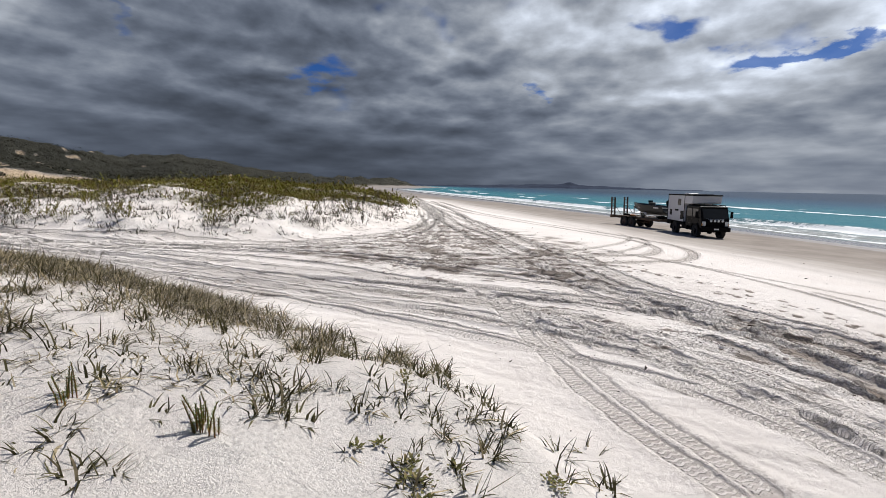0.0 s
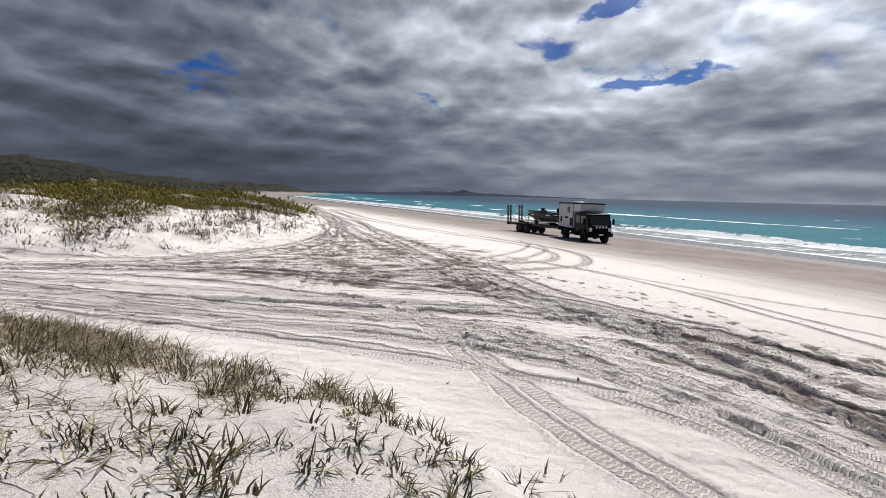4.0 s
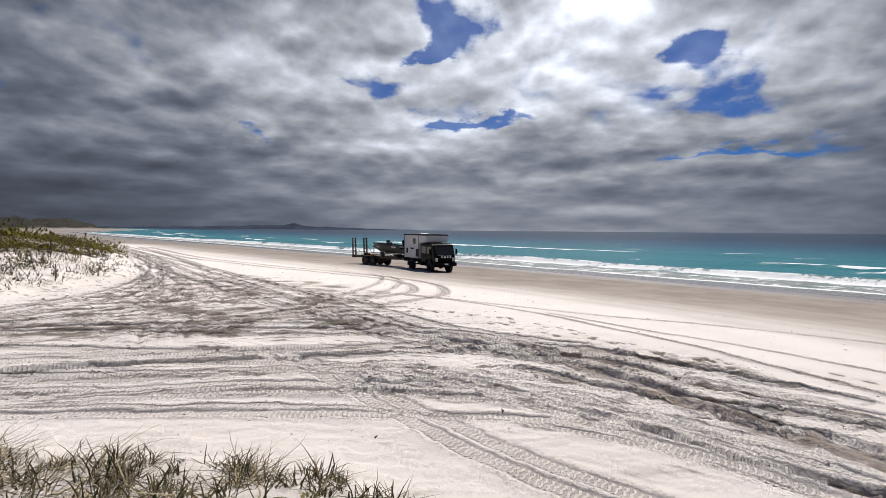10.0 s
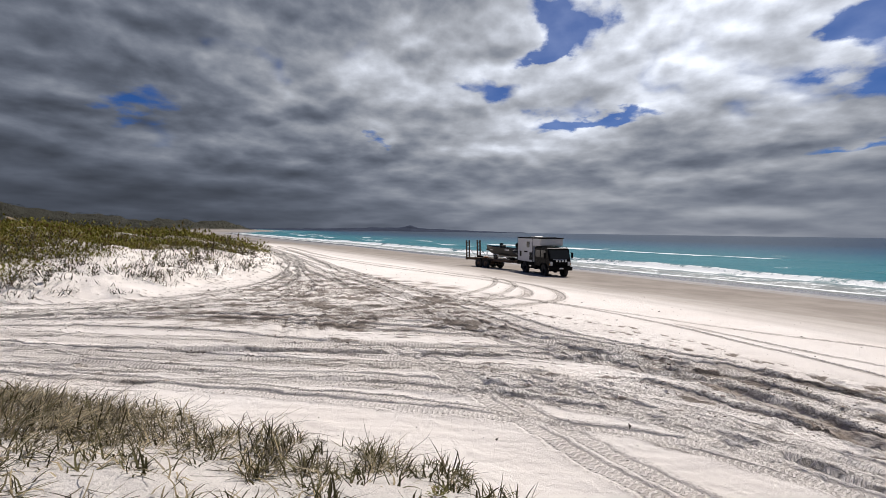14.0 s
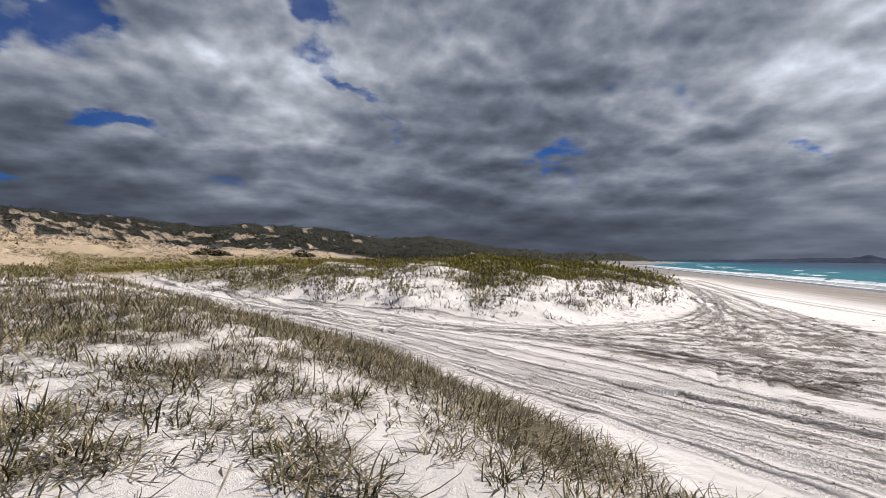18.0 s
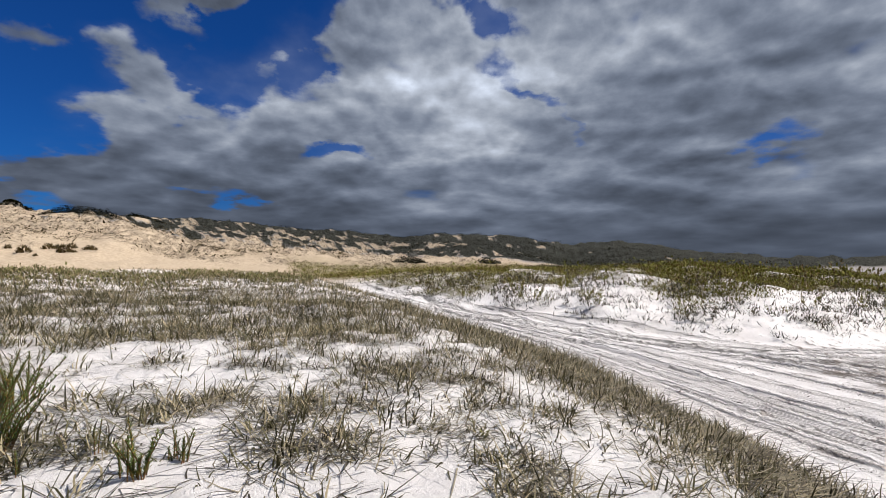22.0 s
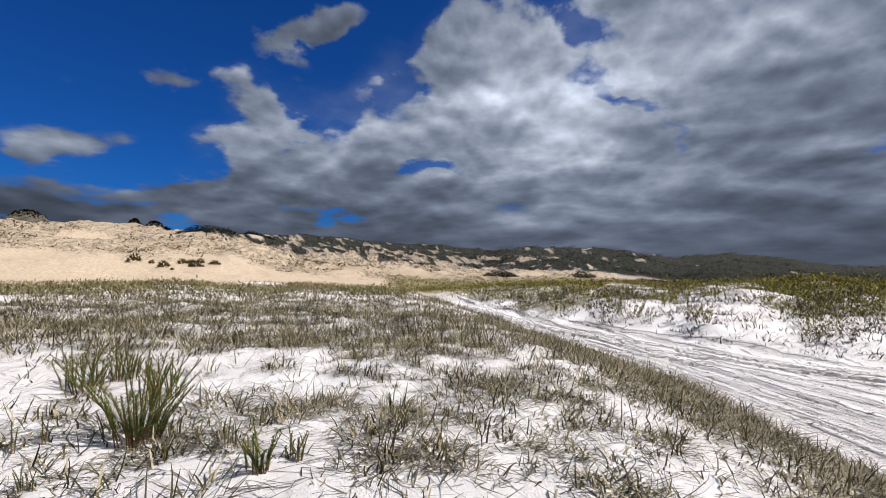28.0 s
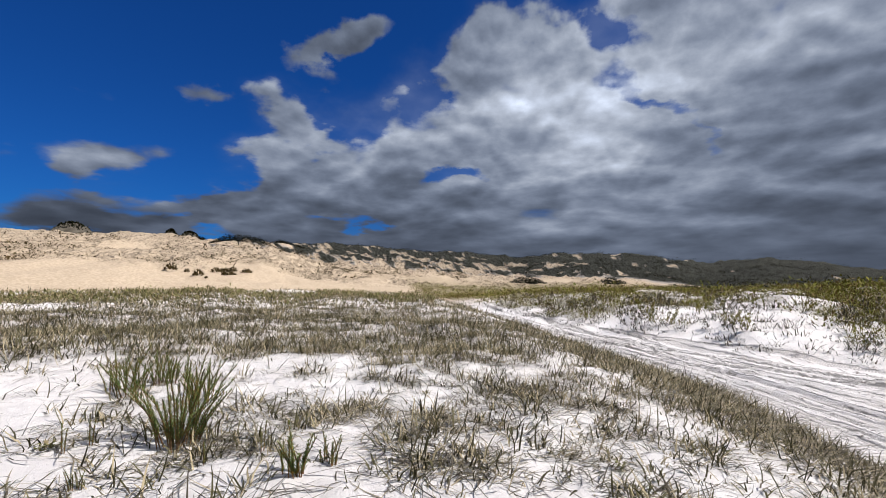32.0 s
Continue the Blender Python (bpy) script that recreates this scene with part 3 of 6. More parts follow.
rut((3.4, 10.2), (4.3, 9.4), (5.0, 8.9), (5.75, 7.8), (6.15, 6.8), (6.45, 5.9), (6.9, 5.0), (7.6, 3.4), width=0.28, depth=0.09, tread=0.0, damp=0.95)
rut((5.2, 9.9), (6.1, 9.3), (6.65, 8.4), (7.0, 7.3), (7.8, 6.4), (8.8, 5.2), width=0.28, depth=0.09, tread=0.0, damp=0.95)
rut((6.4, 10.3), (7.2, 9.5), (7.9, 8.5), (8.6, 7.4), (9.5, 6.2), width=0.26, depth=0.09, tread=0.0, damp=0.9)
rut((4.4, 10.0), (5.2, 9.0), (6.0, 7.3), (6.3, 6.0), (6.6, 5.1), (7.1, 3.9), width=0.28, depth=0.09, tread=0.0, damp=0.9)
rut((4.4, 9.6), (5.2, 8.7), (5.8, 7.6), (6.3, 6.6), (7.2, 6.0), (8.6, 4.8), width=0.3, depth=0.1, tread=0.0, damp=1.0)
rut((5.1, 8.5), (5.9, 6.8), (6.4, 5.6), (6.6, 4.6), (7.0, 3.2), width=0.28, depth=0.1, tread=0.0, damp=1.0)
rut((4.0, 8.6), (4.9, 7.6), (5.6, 6.8), (6.0, 5.9), (6.3, 4.7), width=0.26, depth=0.085, tread=0.0, damp=0.9)
rut((4.5, 5.6), (4.9, 4.9), (5.2, 4.4), (5.6, 4.0), (6.3, 3.1), width=0.2, depth=0.1, tread=0.0, damp=1.0)
# along the beach, far to near
rut((-60, 140), (-40, 97), (-19, 56), (-8.5, 32.5), (-2.7, 21.4), (-0.4, 17.4), (1.7, 13.3), (3.6, 10.9), (5.6, 9.4), width=0.34, depth=0.06, pair=1.7, damp=0.55)
rut((-58, 140), (-30, 79), (-14, 47), (-6.6, 33.2), (-1.0, 21.0), (2.5, 13.3), (4.4, 11.6), (7, 9.6), width=0.34, depth=0.06, pair=-1.0, damp=0.55)
# turning loops on the hard sand
rut((-30, 88), (-14, 55), (-5.1, 42.3), (0.1, 36.9), (4.4, 31.9), (6.1, 27), (5.6, 22), (3.8, 19.2), (1.8, 17.2), (-0.2, 15.7), (-3.5, 14), width=0.42, depth=0.05, pair=-1.6, damp=0.75)
rut((2.9, 36), (3.5, 32.6), (2.8, 27.0), (0.9, 20.9), (-0.8, 17.7), (-3.5, 14.8), width=0.3, depth=0.045, damp=0.6)
rut((3.9, 34), (4.4, 29.4), (3.3, 23.9), (1.7, 19.8), (0.1, 17.1), (-2.5, 14.6), width=0.3, depth=0.045, damp=0.6)
rut((2, 22.3), (4.7, 20.1), (8.1, 17.0), (10.2, 15.2), (13, 13.6), (17, 10), (22, 3), width=0.24, depth=0.03, damp=0.7, tread=0.4)
rut((2.2, 21.5), (4.9, 19.6), (7.2, 16.5), (8.7, 12.9), (9.6, 10.5), (9.9, 8.4), (10.5, 5), width=0.24, depth=0.035, damp=0.7, tread=0.4)
rut((8.1, 15.8), (9.6, 12.7), (10.6, 11.3), (11.4, 9.8), (12.6, 6.5), width=0.22, depth=0.03, damp=0.6, tread=0.3)


# many lighter tracks beside one another: up from the inland track, and along the beach
FLOW = (curve([(-45, 7.8), (-22, 9.5), (-13, 9.9), (-6, 9.5), (0, 9.0), (4, 7.4), (6.5, 4.8), (8.5, 1)], 0.6),
        curve([(-40, 97), (-19, 56), (-8, 33), (-2, 21.2), (1.5, 14.6), (5, 10.6), (8.5, 7.6), (12, 3)], 0.6),
        curve([(-22, 9.8), (-12, 12.4), (-7.4, 15), (-5.2, 18.5), (-8.5, 28), (-17, 47)], 0.6),
        curve([(-45, 8.6), (-24, 10.0), (-15, 11.6), (-9.6, 16), (-8.6, 25), (-14, 42), (-28, 72)], 0.6))
lay = np.random.RandomState(23)
for line, count, spread in zip(FLOW, (16, 12, 7, 9), (1.7, 1.6, 1.3, 1.2)):
    for _ in range(count):
        k = int(len(line) * lay.uniform(0, 0.45))
        bit = line[k:k + int(len(line) * lay.uniform(0.35, 0.9))]
        u = np.linspace(0, 6, len(bit))
        shift = lay.uniform(-spread, spread) + 0.5 * np.sin(u * lay.uniform(0.5, 1.2) + lay.uniform(0, 6))
        RUTS.insert(0, (beside(bit, shift[:, None]), lay.uniform(0.13, 0.3), lay.uniform(0.015, 0.04), lay.uniform(0.5, 1.2), lay.uniform(0.2, 0.6)))


def near_line(x, y, line):
    """Distance to a line, signed, and metres along it."""
    best = np.full(x.shape, 1e9)
    side, along = np.zeros_like(x), np.zeros_like(x)
    run = 0.0
    for a, b in zip(line[:-1], line[1:]):
        d = b - a
        n = float(np.hypot(*d))
        if n < 1e-6:
            continue
        d = d / n
        px, py = x - a[0], y - a[1]
        t = np.clip(px * d[0] + py * d[1], 0, n)
        ex, ey = px - t * d[0], py - t * d[1]
        e = ex * ex + ey * ey
        m = e < best
        best[m] = e[m]
        side[m] = (d[0] * ey - d[1] * ex)[m]
        along[m] = (run + t)[m]
        run += n
    return np.sqrt(best), side, along


def add_ruts(x, y):
    """Height change of all ruts at the points x, y, and for the nearest rut: distance over half width, depth,
    damp-and-shade tint, tread, place.
    """
    dz, damp = np.zeros_like(x), np.zeros_like(x)
    ratio, deep = np.full_like(x, 3.0), np.zeros_like(x)
    tread, along, across = np.zeros_like(x), np.zeros_like(x), np.zeros_like(x)
    reach = np.hypot(x, y)
    for k, (line, width, depth, mark, wet_shade) in enumerate(RUTS):
        lo, hi = line.min(0) - 0.8, line.max(0) + 0.8
        box = np.nonzero((x > lo[0]) & (x < hi[0]) & (y > lo[1]) & (y < hi[1]) & (reach < 150))[0]
        if not len(box):
            continue
        bx, by = x[box], y[box]
        wob = 0.04 * perlin(bx * 1.3 + 31 * k, by * 1.3)
        d, s, u = near_line(bx + wob, by + wob, line)
        d = np.maximum(d + 0.025 * perlin(bx * 5.3 + 9 * k, by * 5.3), 0)
        half = width * 0.5 * (1 + np.clip((reach[box] - 30) / 60, 0, 1.0))
        vary = 0.8 + 0.55 * perlin(u * 0.3 + 13 * k, np.full_like(u, 0.5 + k))
        floor = 1 - step(0.82, 1.12, d / half)
        lip = np.exp(-np.square((d - half * 1.45) / 0.10)) * np.where(s > 0, 0.9, 0.6)
        dz[box] = dz[box] * (1 - floor) + floor * np.minimum(dz[box], -depth * 0.8 * vary) + lip * depth * 0.55 * vary * (1 - floor)
        r = d / half
        on = (r < 2.4) & (r < ratio[box])
        i = box[on]
        ratio[i], deep[i], damp[i] = r[on], depth * vary[on], wet_shade * np.clip(vary[on] + 0.2, 0.3, 1)
        tread[i], along[i], across[i] = mark, u[on], s[on]
    return dz, damp, tread, along, across, ratio, deep


CHURN = (curve([(-9, 14.8), (-5, 15.8), (-0.5, 14.8), (2.6, 12.4), (5.4, 10.2), (7.6, 8.4)]), curve([(1.5, 8.3), (3.6, 8.2), (5.6, 7.0), (7.6, 5.0)]), curve([(-8, 25), (-5, 19), (-3.5, 14)]))


def churned(x, y):
    """Where wheels have torn the sand up, and the furrows there."""
    churn, furrow = np.zeros_like(x), np.zeros_like(x)
    box = np.nonzero(np.hypot(x, y) < 45)[0]
    for k, (line, wide) in enumerate(zip(CHURN, (2.3, 1.5, 3.2))):
        d, s, u = near_line(x[box], y[box], line)
        c = 1 - step(wide * 0.35, wide * 1.1, d + 0.9 * perlin(x[box] * 0.6, y[box] * 0.6))
        churn[box] = np.maximum(churn[box], c)
        wavy = s + 0.5 * perlin(u * 0.35, s * 0 + 3 * k)
        furrow[box] = np.maximum(furrow[box], c * (0.35 - np.abs(fbm(wavy * 2.2 + 5 * k, u * 0.4, 4))))
    return churn, furrow


def lime_density(x, y):
    """How thickly heath covers the dune across the track: its back and top, not the face towards the track."""
    _, far = dune_masks(x, y)
    az = np.degrees(np.arctan2(-x, y))
    back = np.minimum((y - track_north(x)) * 0.9, (-10.6 - x) * 0.9) + np.interp(az, (20, 34, 55, 66), (1.5, 0, 0, 4.0))
    thick = 0.05 + 0.3 * step(56, 68, az) + 1.2 * fbm(x * 0.15 + 9, y * 0.15, 3) + np.interp(back, (4, 6.5, 9, 30), (0.0, 0.6, 1.0, 1.0))
    return np.where(far > 0.9, np.clip(thick, 0, 1) * step(3.2, 4.6, back), 0)


def surface(x, y):
    """Height and surface masks of the finished ground."""
    z = ground(x, y)
    q = inland(x, y)
    r = np.hypot(x, y)
    near, far = dune_masks(x, y)
    dz, rut_damp_shade, tread, along, across, ratio, deep = add_ruts(x, y)
    damp = np.zeros_like(x)
    churn, furrow = churned(x, y)
    box = np.nonzero((r < 45))[0]
    lanes = np.zeros_like(x)
    for k, line in enumerate(FLOW):
        d, s, u = near_line(x[box], y[box], line)
        m = step(3.4, 1.6, d)
        lanes[box] += m * (fbm(s * 8.0 + 7 * k, u * 0.25, 3) + 0.6 * np.abs(perlin(s * 8 + 4, u * 0.7)))
    clods = np.abs(perlin(x * 2.6, y * 2.6)) * 0.04 + np.abs(perlin(x * 6.1 + 3, y * 6.1)) * 0.035 + 0.17 * furrow
    z = z + dz + churn * (clods - 0.05) + 0.016 * lanes * (near < 0.3) * (far < 0.5)
    # a line of footprints
    steps = np.random.RandomState(31)
    way = curve([(0.6, 22), (2.3, 17.4), (4.6, 15.6), (6.2, 14.2), (7.1, 12.0), (7.9, 10.0), (9.2, 7.7)], 0.36)
    back = curve([(-7.5, 34), (-3.5, 27), (-0.5, 21), (2.8, 16.6), (5.6, 13.6), (7.4, 10.8), (8.9, 9.0), (10.6, 7.0)], 0.4)
    for px, py in np.vstack([way + steps.normal(0, 0.22, way.shape), back + steps.normal(0, 0.4, back.shape)]):
        hit = np.nonzero((np.abs(x - px) < 0.6) & (np.abs(y - py) < 0.6))[0]
        e = np.hypot(x[hit] - px, (y[hit] - py) * 0.75)
        z[hit] += -0.06 * np.exp(-np.square(e / 0.09)) + 0.015 * np.exp(-np.square((e - 0.18) / 0.06))
        damp[hit] = np.maximum(damp[hit], 1.0 * np.exp(-np.square(e / 0.11)))
    # soft trampled sand on the open part of the track and the upper beach
    open_sand = step(26, 36, q) * (near < 0.4) * (far < 0.6) * step(60, 30, r)
    z = z + open_sand * (0.03 * fbm(x * 1.2, y * 2.8, 3) + 0.03 * np.abs(perlin(x * 2.2, y * 6.5)) * step(5, 9, r) + 0.02 * np.abs(perlin(x * 6 + 3, y * 14)))
    streak = fbm(x * 0.25 + y * 0.1, y * 1.7, 3)
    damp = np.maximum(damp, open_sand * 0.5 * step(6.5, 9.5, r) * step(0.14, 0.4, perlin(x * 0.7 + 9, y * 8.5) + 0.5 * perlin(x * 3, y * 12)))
    # furrow bottoms: damp and painted-in shade share one tint
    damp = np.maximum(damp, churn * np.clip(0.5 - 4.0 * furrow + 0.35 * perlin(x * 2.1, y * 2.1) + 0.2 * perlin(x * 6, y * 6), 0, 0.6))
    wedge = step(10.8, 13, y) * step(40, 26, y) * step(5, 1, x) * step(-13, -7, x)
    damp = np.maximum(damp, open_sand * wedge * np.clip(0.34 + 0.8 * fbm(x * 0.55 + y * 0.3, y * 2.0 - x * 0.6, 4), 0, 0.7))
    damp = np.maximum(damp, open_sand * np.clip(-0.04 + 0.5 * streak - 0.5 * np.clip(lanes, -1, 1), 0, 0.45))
    pale = 1 - np.interp(x, (-16, -3), (1.0, 0.0)) * step(13.5, 10.5, y)
    damp, rut_damp_shade = damp * (0.4 + 0.6 * pale), rut_damp_shade * (0.6 + 0.4 * pale)
    dune_sand = np.clip(np.maximum(near, far) / 1.5, 0, 1)
    z = z + dune_sand * step(40, 12, r) * (0.02 * fbm(x * 3.1, y * 3.1, 3))
    # the wet and the hard sand below the tide line
    lines = 0.9 * fbm(q * 0.55, y * 0.012, 4)
    wet_shade = np.interp(q + 3.2 * lines + 1.5 * perlin(x * 0.06, y * 0.06), (-2, 3.5, 7.5, 10, 20, 27), (1, 1, 0.66, 0.55, 0.42, 0.0))
    # far off: a wider wet strip; the grey beyond it paints in cloud shade
    wet_shade = np.maximum(wet_shade, np.maximum(0.85 * step(70, 130, y) * step(19, 13, q + 2 * lines), 0.72 * step(85, 130, y) * step(52, 42, q)))
    az = np.degrees(np.arctan2(-x, y))
    az = np.where(az < -100, az + 360, az)
    # little wind-blown mounds on the sand slope
    slope = step(98, 112, r) * step(300, 200, r) * step(56, 66, az) * np.interp(az, (84, 100, 112, 128), (1, 1, 0.8, 0.7)) * step(-0.25, 0.15, fbm(x * 0.045, y * 0.045, 2) + 0.25 * step(105, 135, r))
    z = z + slope * 1.7 * np.clip(fbm(x * 0.30, y * 0.30, 3) + 0.05, 0, 1)
    warm = step(40, 62, r) * np.maximum(step(48, 60, az), step(100, 130, r) * step(25, 34, az)) * (1 + step(140, 210, r) * np.maximum(step(-0.2, 0.3, fbm(x * 0.02, y * 0.02, 3)), step(103, 96, az)))
    # scrub in slanting streaks on the upper slopes, bare sand at their foot
    u = np.radians(az) * 170
    cover = fbm(u * 0.20 - r * 0.07, u * 0.04 + r * 0.05, 4) + 0.4 * fbm(x * 0.22, y * 0.22, 3)
    crest = np.interp(az, CREST_AZ, CREST_R)
    thick = np.interp(az, (20, 50, 54, 57, 70, 78, 88, 98, 103, 112, 140), (1.5, 1.5, 1.0, 0.42, 0.28, 0.26, 0.16, 0.10, -0.3, -1, -1))
    reach = np.interp(az, (20, 50, 54, 62, 75, 90, 105, 140), (48, 62, 130, 148, 150, 160, 140, 160))
    thick = thick - 1.2 * step(34, 40, az) * step(56, 52, az) * step(420, 300, r) * step(0.1, 0.3, fbm(x * 0.03 + 4, y * 0.03, 4))
    scrub = step(-0.02, 0.02, cover + thick + np.interp(az, (62, 78), (-0.3, 0.5)) * (step(0.55, 0.85, r / crest) - 0.5)) * step(reach * 0.95, reach * 1.02, r) * step(36, 46, q)
    return z, dict(litter=step(0.65, 1.05, lime_density(x, y) + 0.25 * perlin(x * 1.3, y * 1.3)) * step(130, 100, r) * step(10, 14, az), dune=np.clip(near / 0.8, 0, 1) * step(16, 9, r) * (0.25 + 0.75 * step(-4.5, -2, x)), damp=damp, churn=churn, rut=ratio, deep=deep, rut_damp_shade=rut_damp_shade, tread=tread, along=along, across=across, wet_shade=wet_shade, warm=warm * (1 - scrub), scrub=np.clip(scrub, 0, 1), pits=np.clip(slope, 0, 1) * (1 - scrub))


def sheet_mesh(name, verts, quads, masks, mat):
    me = bpy.data.meshes.new(name)
    me.vertices.add(len(verts))
    me.vertices.foreach_set("co", verts.astype(np.float32).ravel())
    me.loops.add(quads.size)
    me.loops.foreach_set("vertex_index", quads.astype(np.int32).ravel())
    me.polygons.add(len(quads))
    n = quads.shape[1]
    me.polygons.foreach_set("loop_start", np.arange(0, quads.size, n, dtype=np.int32))
    me.polygons.foreach_set("use_smooth", np.ones(len(quads), bool))
    for key, values in masks.items():
        me.attributes.new(key, "FLOAT", "POINT").data.foreach_set("value", values.astype(np.float32))
    me.update(calc_edges=True)
    me.validate()
    me.materials.append(mat)
    return me


def grid_quads(n, m, wrap):
    i, j = np.meshgrid(np.arange(n - 1), np.arange(m if wrap else m - 1), indexing="ij")
    k2 = (j + 1) % m
    return np.stack([i * m + j, (i + 1) * m + j, (i + 1) * m + k2, i * m + k2], -1).reshape(-1, 4)


turns = np.radians(np.concatenate([np.arange(-62, 133, 0.25), np.arange(133, 298, 2.5)]))
rings = np.concatenate([[0.0, 0.5, 0.9], np.geomspace(1.2, 3.5, 80), np.geomspace(3.53, 17, 300), np.geomspace(17.1, 26, 60), np.geomspace(26.3, 210, 150), np.geomspace(215, 4700, 80)])
R2, A2 = np.meshgrid(rings, turns, indexing="ij")
gx, gy = (-R2 * np.sin(A2)).ravel(), (R2 * np.cos(A2)).ravel()
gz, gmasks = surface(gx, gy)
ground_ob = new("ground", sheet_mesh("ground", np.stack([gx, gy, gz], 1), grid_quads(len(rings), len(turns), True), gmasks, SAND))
tagged(ground_ob, "white sand beach with wheel ruts, dunes and scrubby sand hills", "ground", kind="structure")


def height_at(x, y):
    x, y = np.atleast_1d(np.asarray(x, float)), np.atleast_1d(np.asarray(y, float))
    return ground(x, y)


# ---- sea ----
along_y = np.concatenate([np.arange(-300, -10, 12), np.arange(-10, 140, 0.65), np.arange(140, 420, 2.0), np.geomspace(425, 3600, 50)])
outward = np.concatenate([np.arange(-2.5, 45, 0.35), np.arange(45.5, 75, 0.7), np.geomspace(76, 4200, 60)])
Y2, Q2 = np.meshgrid(along_y, outward, indexing="ij")
sx = np.interp(Y2, SHORE_Y, SHORE_X) + Q2
edge_wob = 1.6 * perlin(Y2 * 0.06, Y2 * 0 + 0.5) + 0.7 * perlin(Y2 * 0.22, Y2 * 0 + 3.5)
qq = inland(sx, Y2) * -1 + edge_wob
crest1 = 9.5 + 1.6 * perlin(Y2 * 0.03, Y2 * 0 + 8.2)
crest2 = 27 + 4 * perlin(Y2 * 0.02, Y2 * 0 + 2.7)
lift1 = np.exp(-np.square((qq - crest1) / np.where(qq < crest1, 0.8, 2.2))) * (0.55 + 0.5 * perlin(Y2 * 0.05, Y2 * 0 + 4.4))
crest3 = 48 + 6 * perlin(Y2 * 0.015, Y2 * 0 + 12.7)
lift3 = np.exp(-np.square((qq - crest3) / np.where(qq < crest3, 1.6, 4.5))) * np.clip(0.2 + 1.0 * perlin(Y2 * 0.03, Y2 * 0 + 9.4), 0, 1)
lift2 = np.exp(-np.square((qq - crest2) / np.where(qq < crest2, 1.2, 3.5))) * np.clip(0.35 + 0.9 * perlin(Y2 * 0.035, Y2 * 0 + 6.4), 0, 1)
sz = SEA + 0.75 * np.clip(lift1, 0, 1) + 0.7 * lift2 + 0.7 * lift3 + 0.06 * fbm(sx * 0.3, Y2 * 0.3, 3) * step(2, 10, qq) + 0.02
sz = np.where(qq < 1.5, SEA + 0.05 + 0.03 * np.clip(qq, -3, 1.5), sz)
foam = np.maximum(np.exp(-np.square((qq - crest1 + 1.2) / 1.7)) * (0.75 + 0.5 * perlin(Y2 * 0.17, qq * 0.2)), 0.44 * step(-0.3, 0.6, qq) * step(crest1 + 1, crest1 - 4, qq))
foam = np.maximum(foam, 0.85 * np.exp(-np.square((qq - 0.3) / 0.5)))
lift2 = lift2 * np.clip(0.7 + 1.2 * perlin(Y2 * 0.13, qq * 0.05), 0, 1.2)
foam = np.maximum(foam, np.where(lift2 * (0.85 + 0.9 * perlin(Y2 * 0.4, qq * 0.1)) > 0.32, np.exp(-np.square((qq - crest2 + 1.2) / 2.6)), 0))
foam = np.maximum(foam, np.where(lift3 * (0.8 + 1.0 * perlin(Y2 * 0.11, qq * 0.05)) > 0.24, np.exp(-np.square((qq - crest3 + 1.4) / 2.6)), 0))
caps = perlin(sx * 0.05, Y2 * 0.12) * 0.9 + perlin(sx * 0.2, Y2 * 0.5) * 0.5
foam = np.maximum(foam, step(0.30, 0.55, caps) * step(12, 26, qq) * step(230, 80, qq) * 0.66)
sea = new("water", sheet_mesh("water", np.stack([sx.ravel(), Y2.ravel(), sz.ravel()], 1), grid_quads(len(along_y), len(outward), False)[:, ::-1], dict(offshore=qq.ravel(), foam=foam.ravel()), WATER))
tagged(sea, "turquoise sea with white breakers along the beach", "sea", kind="structure")

# ---- the land across the bay ----
fa = np.radians(np.arange(-30, 24, 0.15))
fr = np.linspace(3700, 4300, 9)
FR, FA = np.meshgrid(fr, fa, indexing="ij")
fx, fy = -FR * np.sin(FA), FR * np.cos(FA)
deg = np.degrees(FA)
crown = np.interp(deg, (-30, -14, -8, -2, 2, 3.6, 4.6, 5.6, 8, 12, 16, 22), (-9, -8, 4, 16, 25, 32, 50, 36, 31, 23, 14, 10)) + 8 * fbm(fx * 0.008, fy * 0.008, 4)
fz = SEA - 1 + np.clip(crown, 0, None) * np.sin(np.clip((FR - 3700) / 600, 0, 1) * np.pi) ** 0.7
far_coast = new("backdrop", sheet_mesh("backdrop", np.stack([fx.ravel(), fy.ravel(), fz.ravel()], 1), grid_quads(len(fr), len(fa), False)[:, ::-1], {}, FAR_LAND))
tagged(far_coast, "low dark hills of the coast across the bay", "hills", kind="structure")


# ---- plants ----
rng = np.random.RandomState(11)


def part(name, data, mat, parent, label=""):
    ob = new(name, data)
    ob.parent = parent
    if mat and not data.materials:
        data.materials.append(mat)
    return tagged(ob, label)


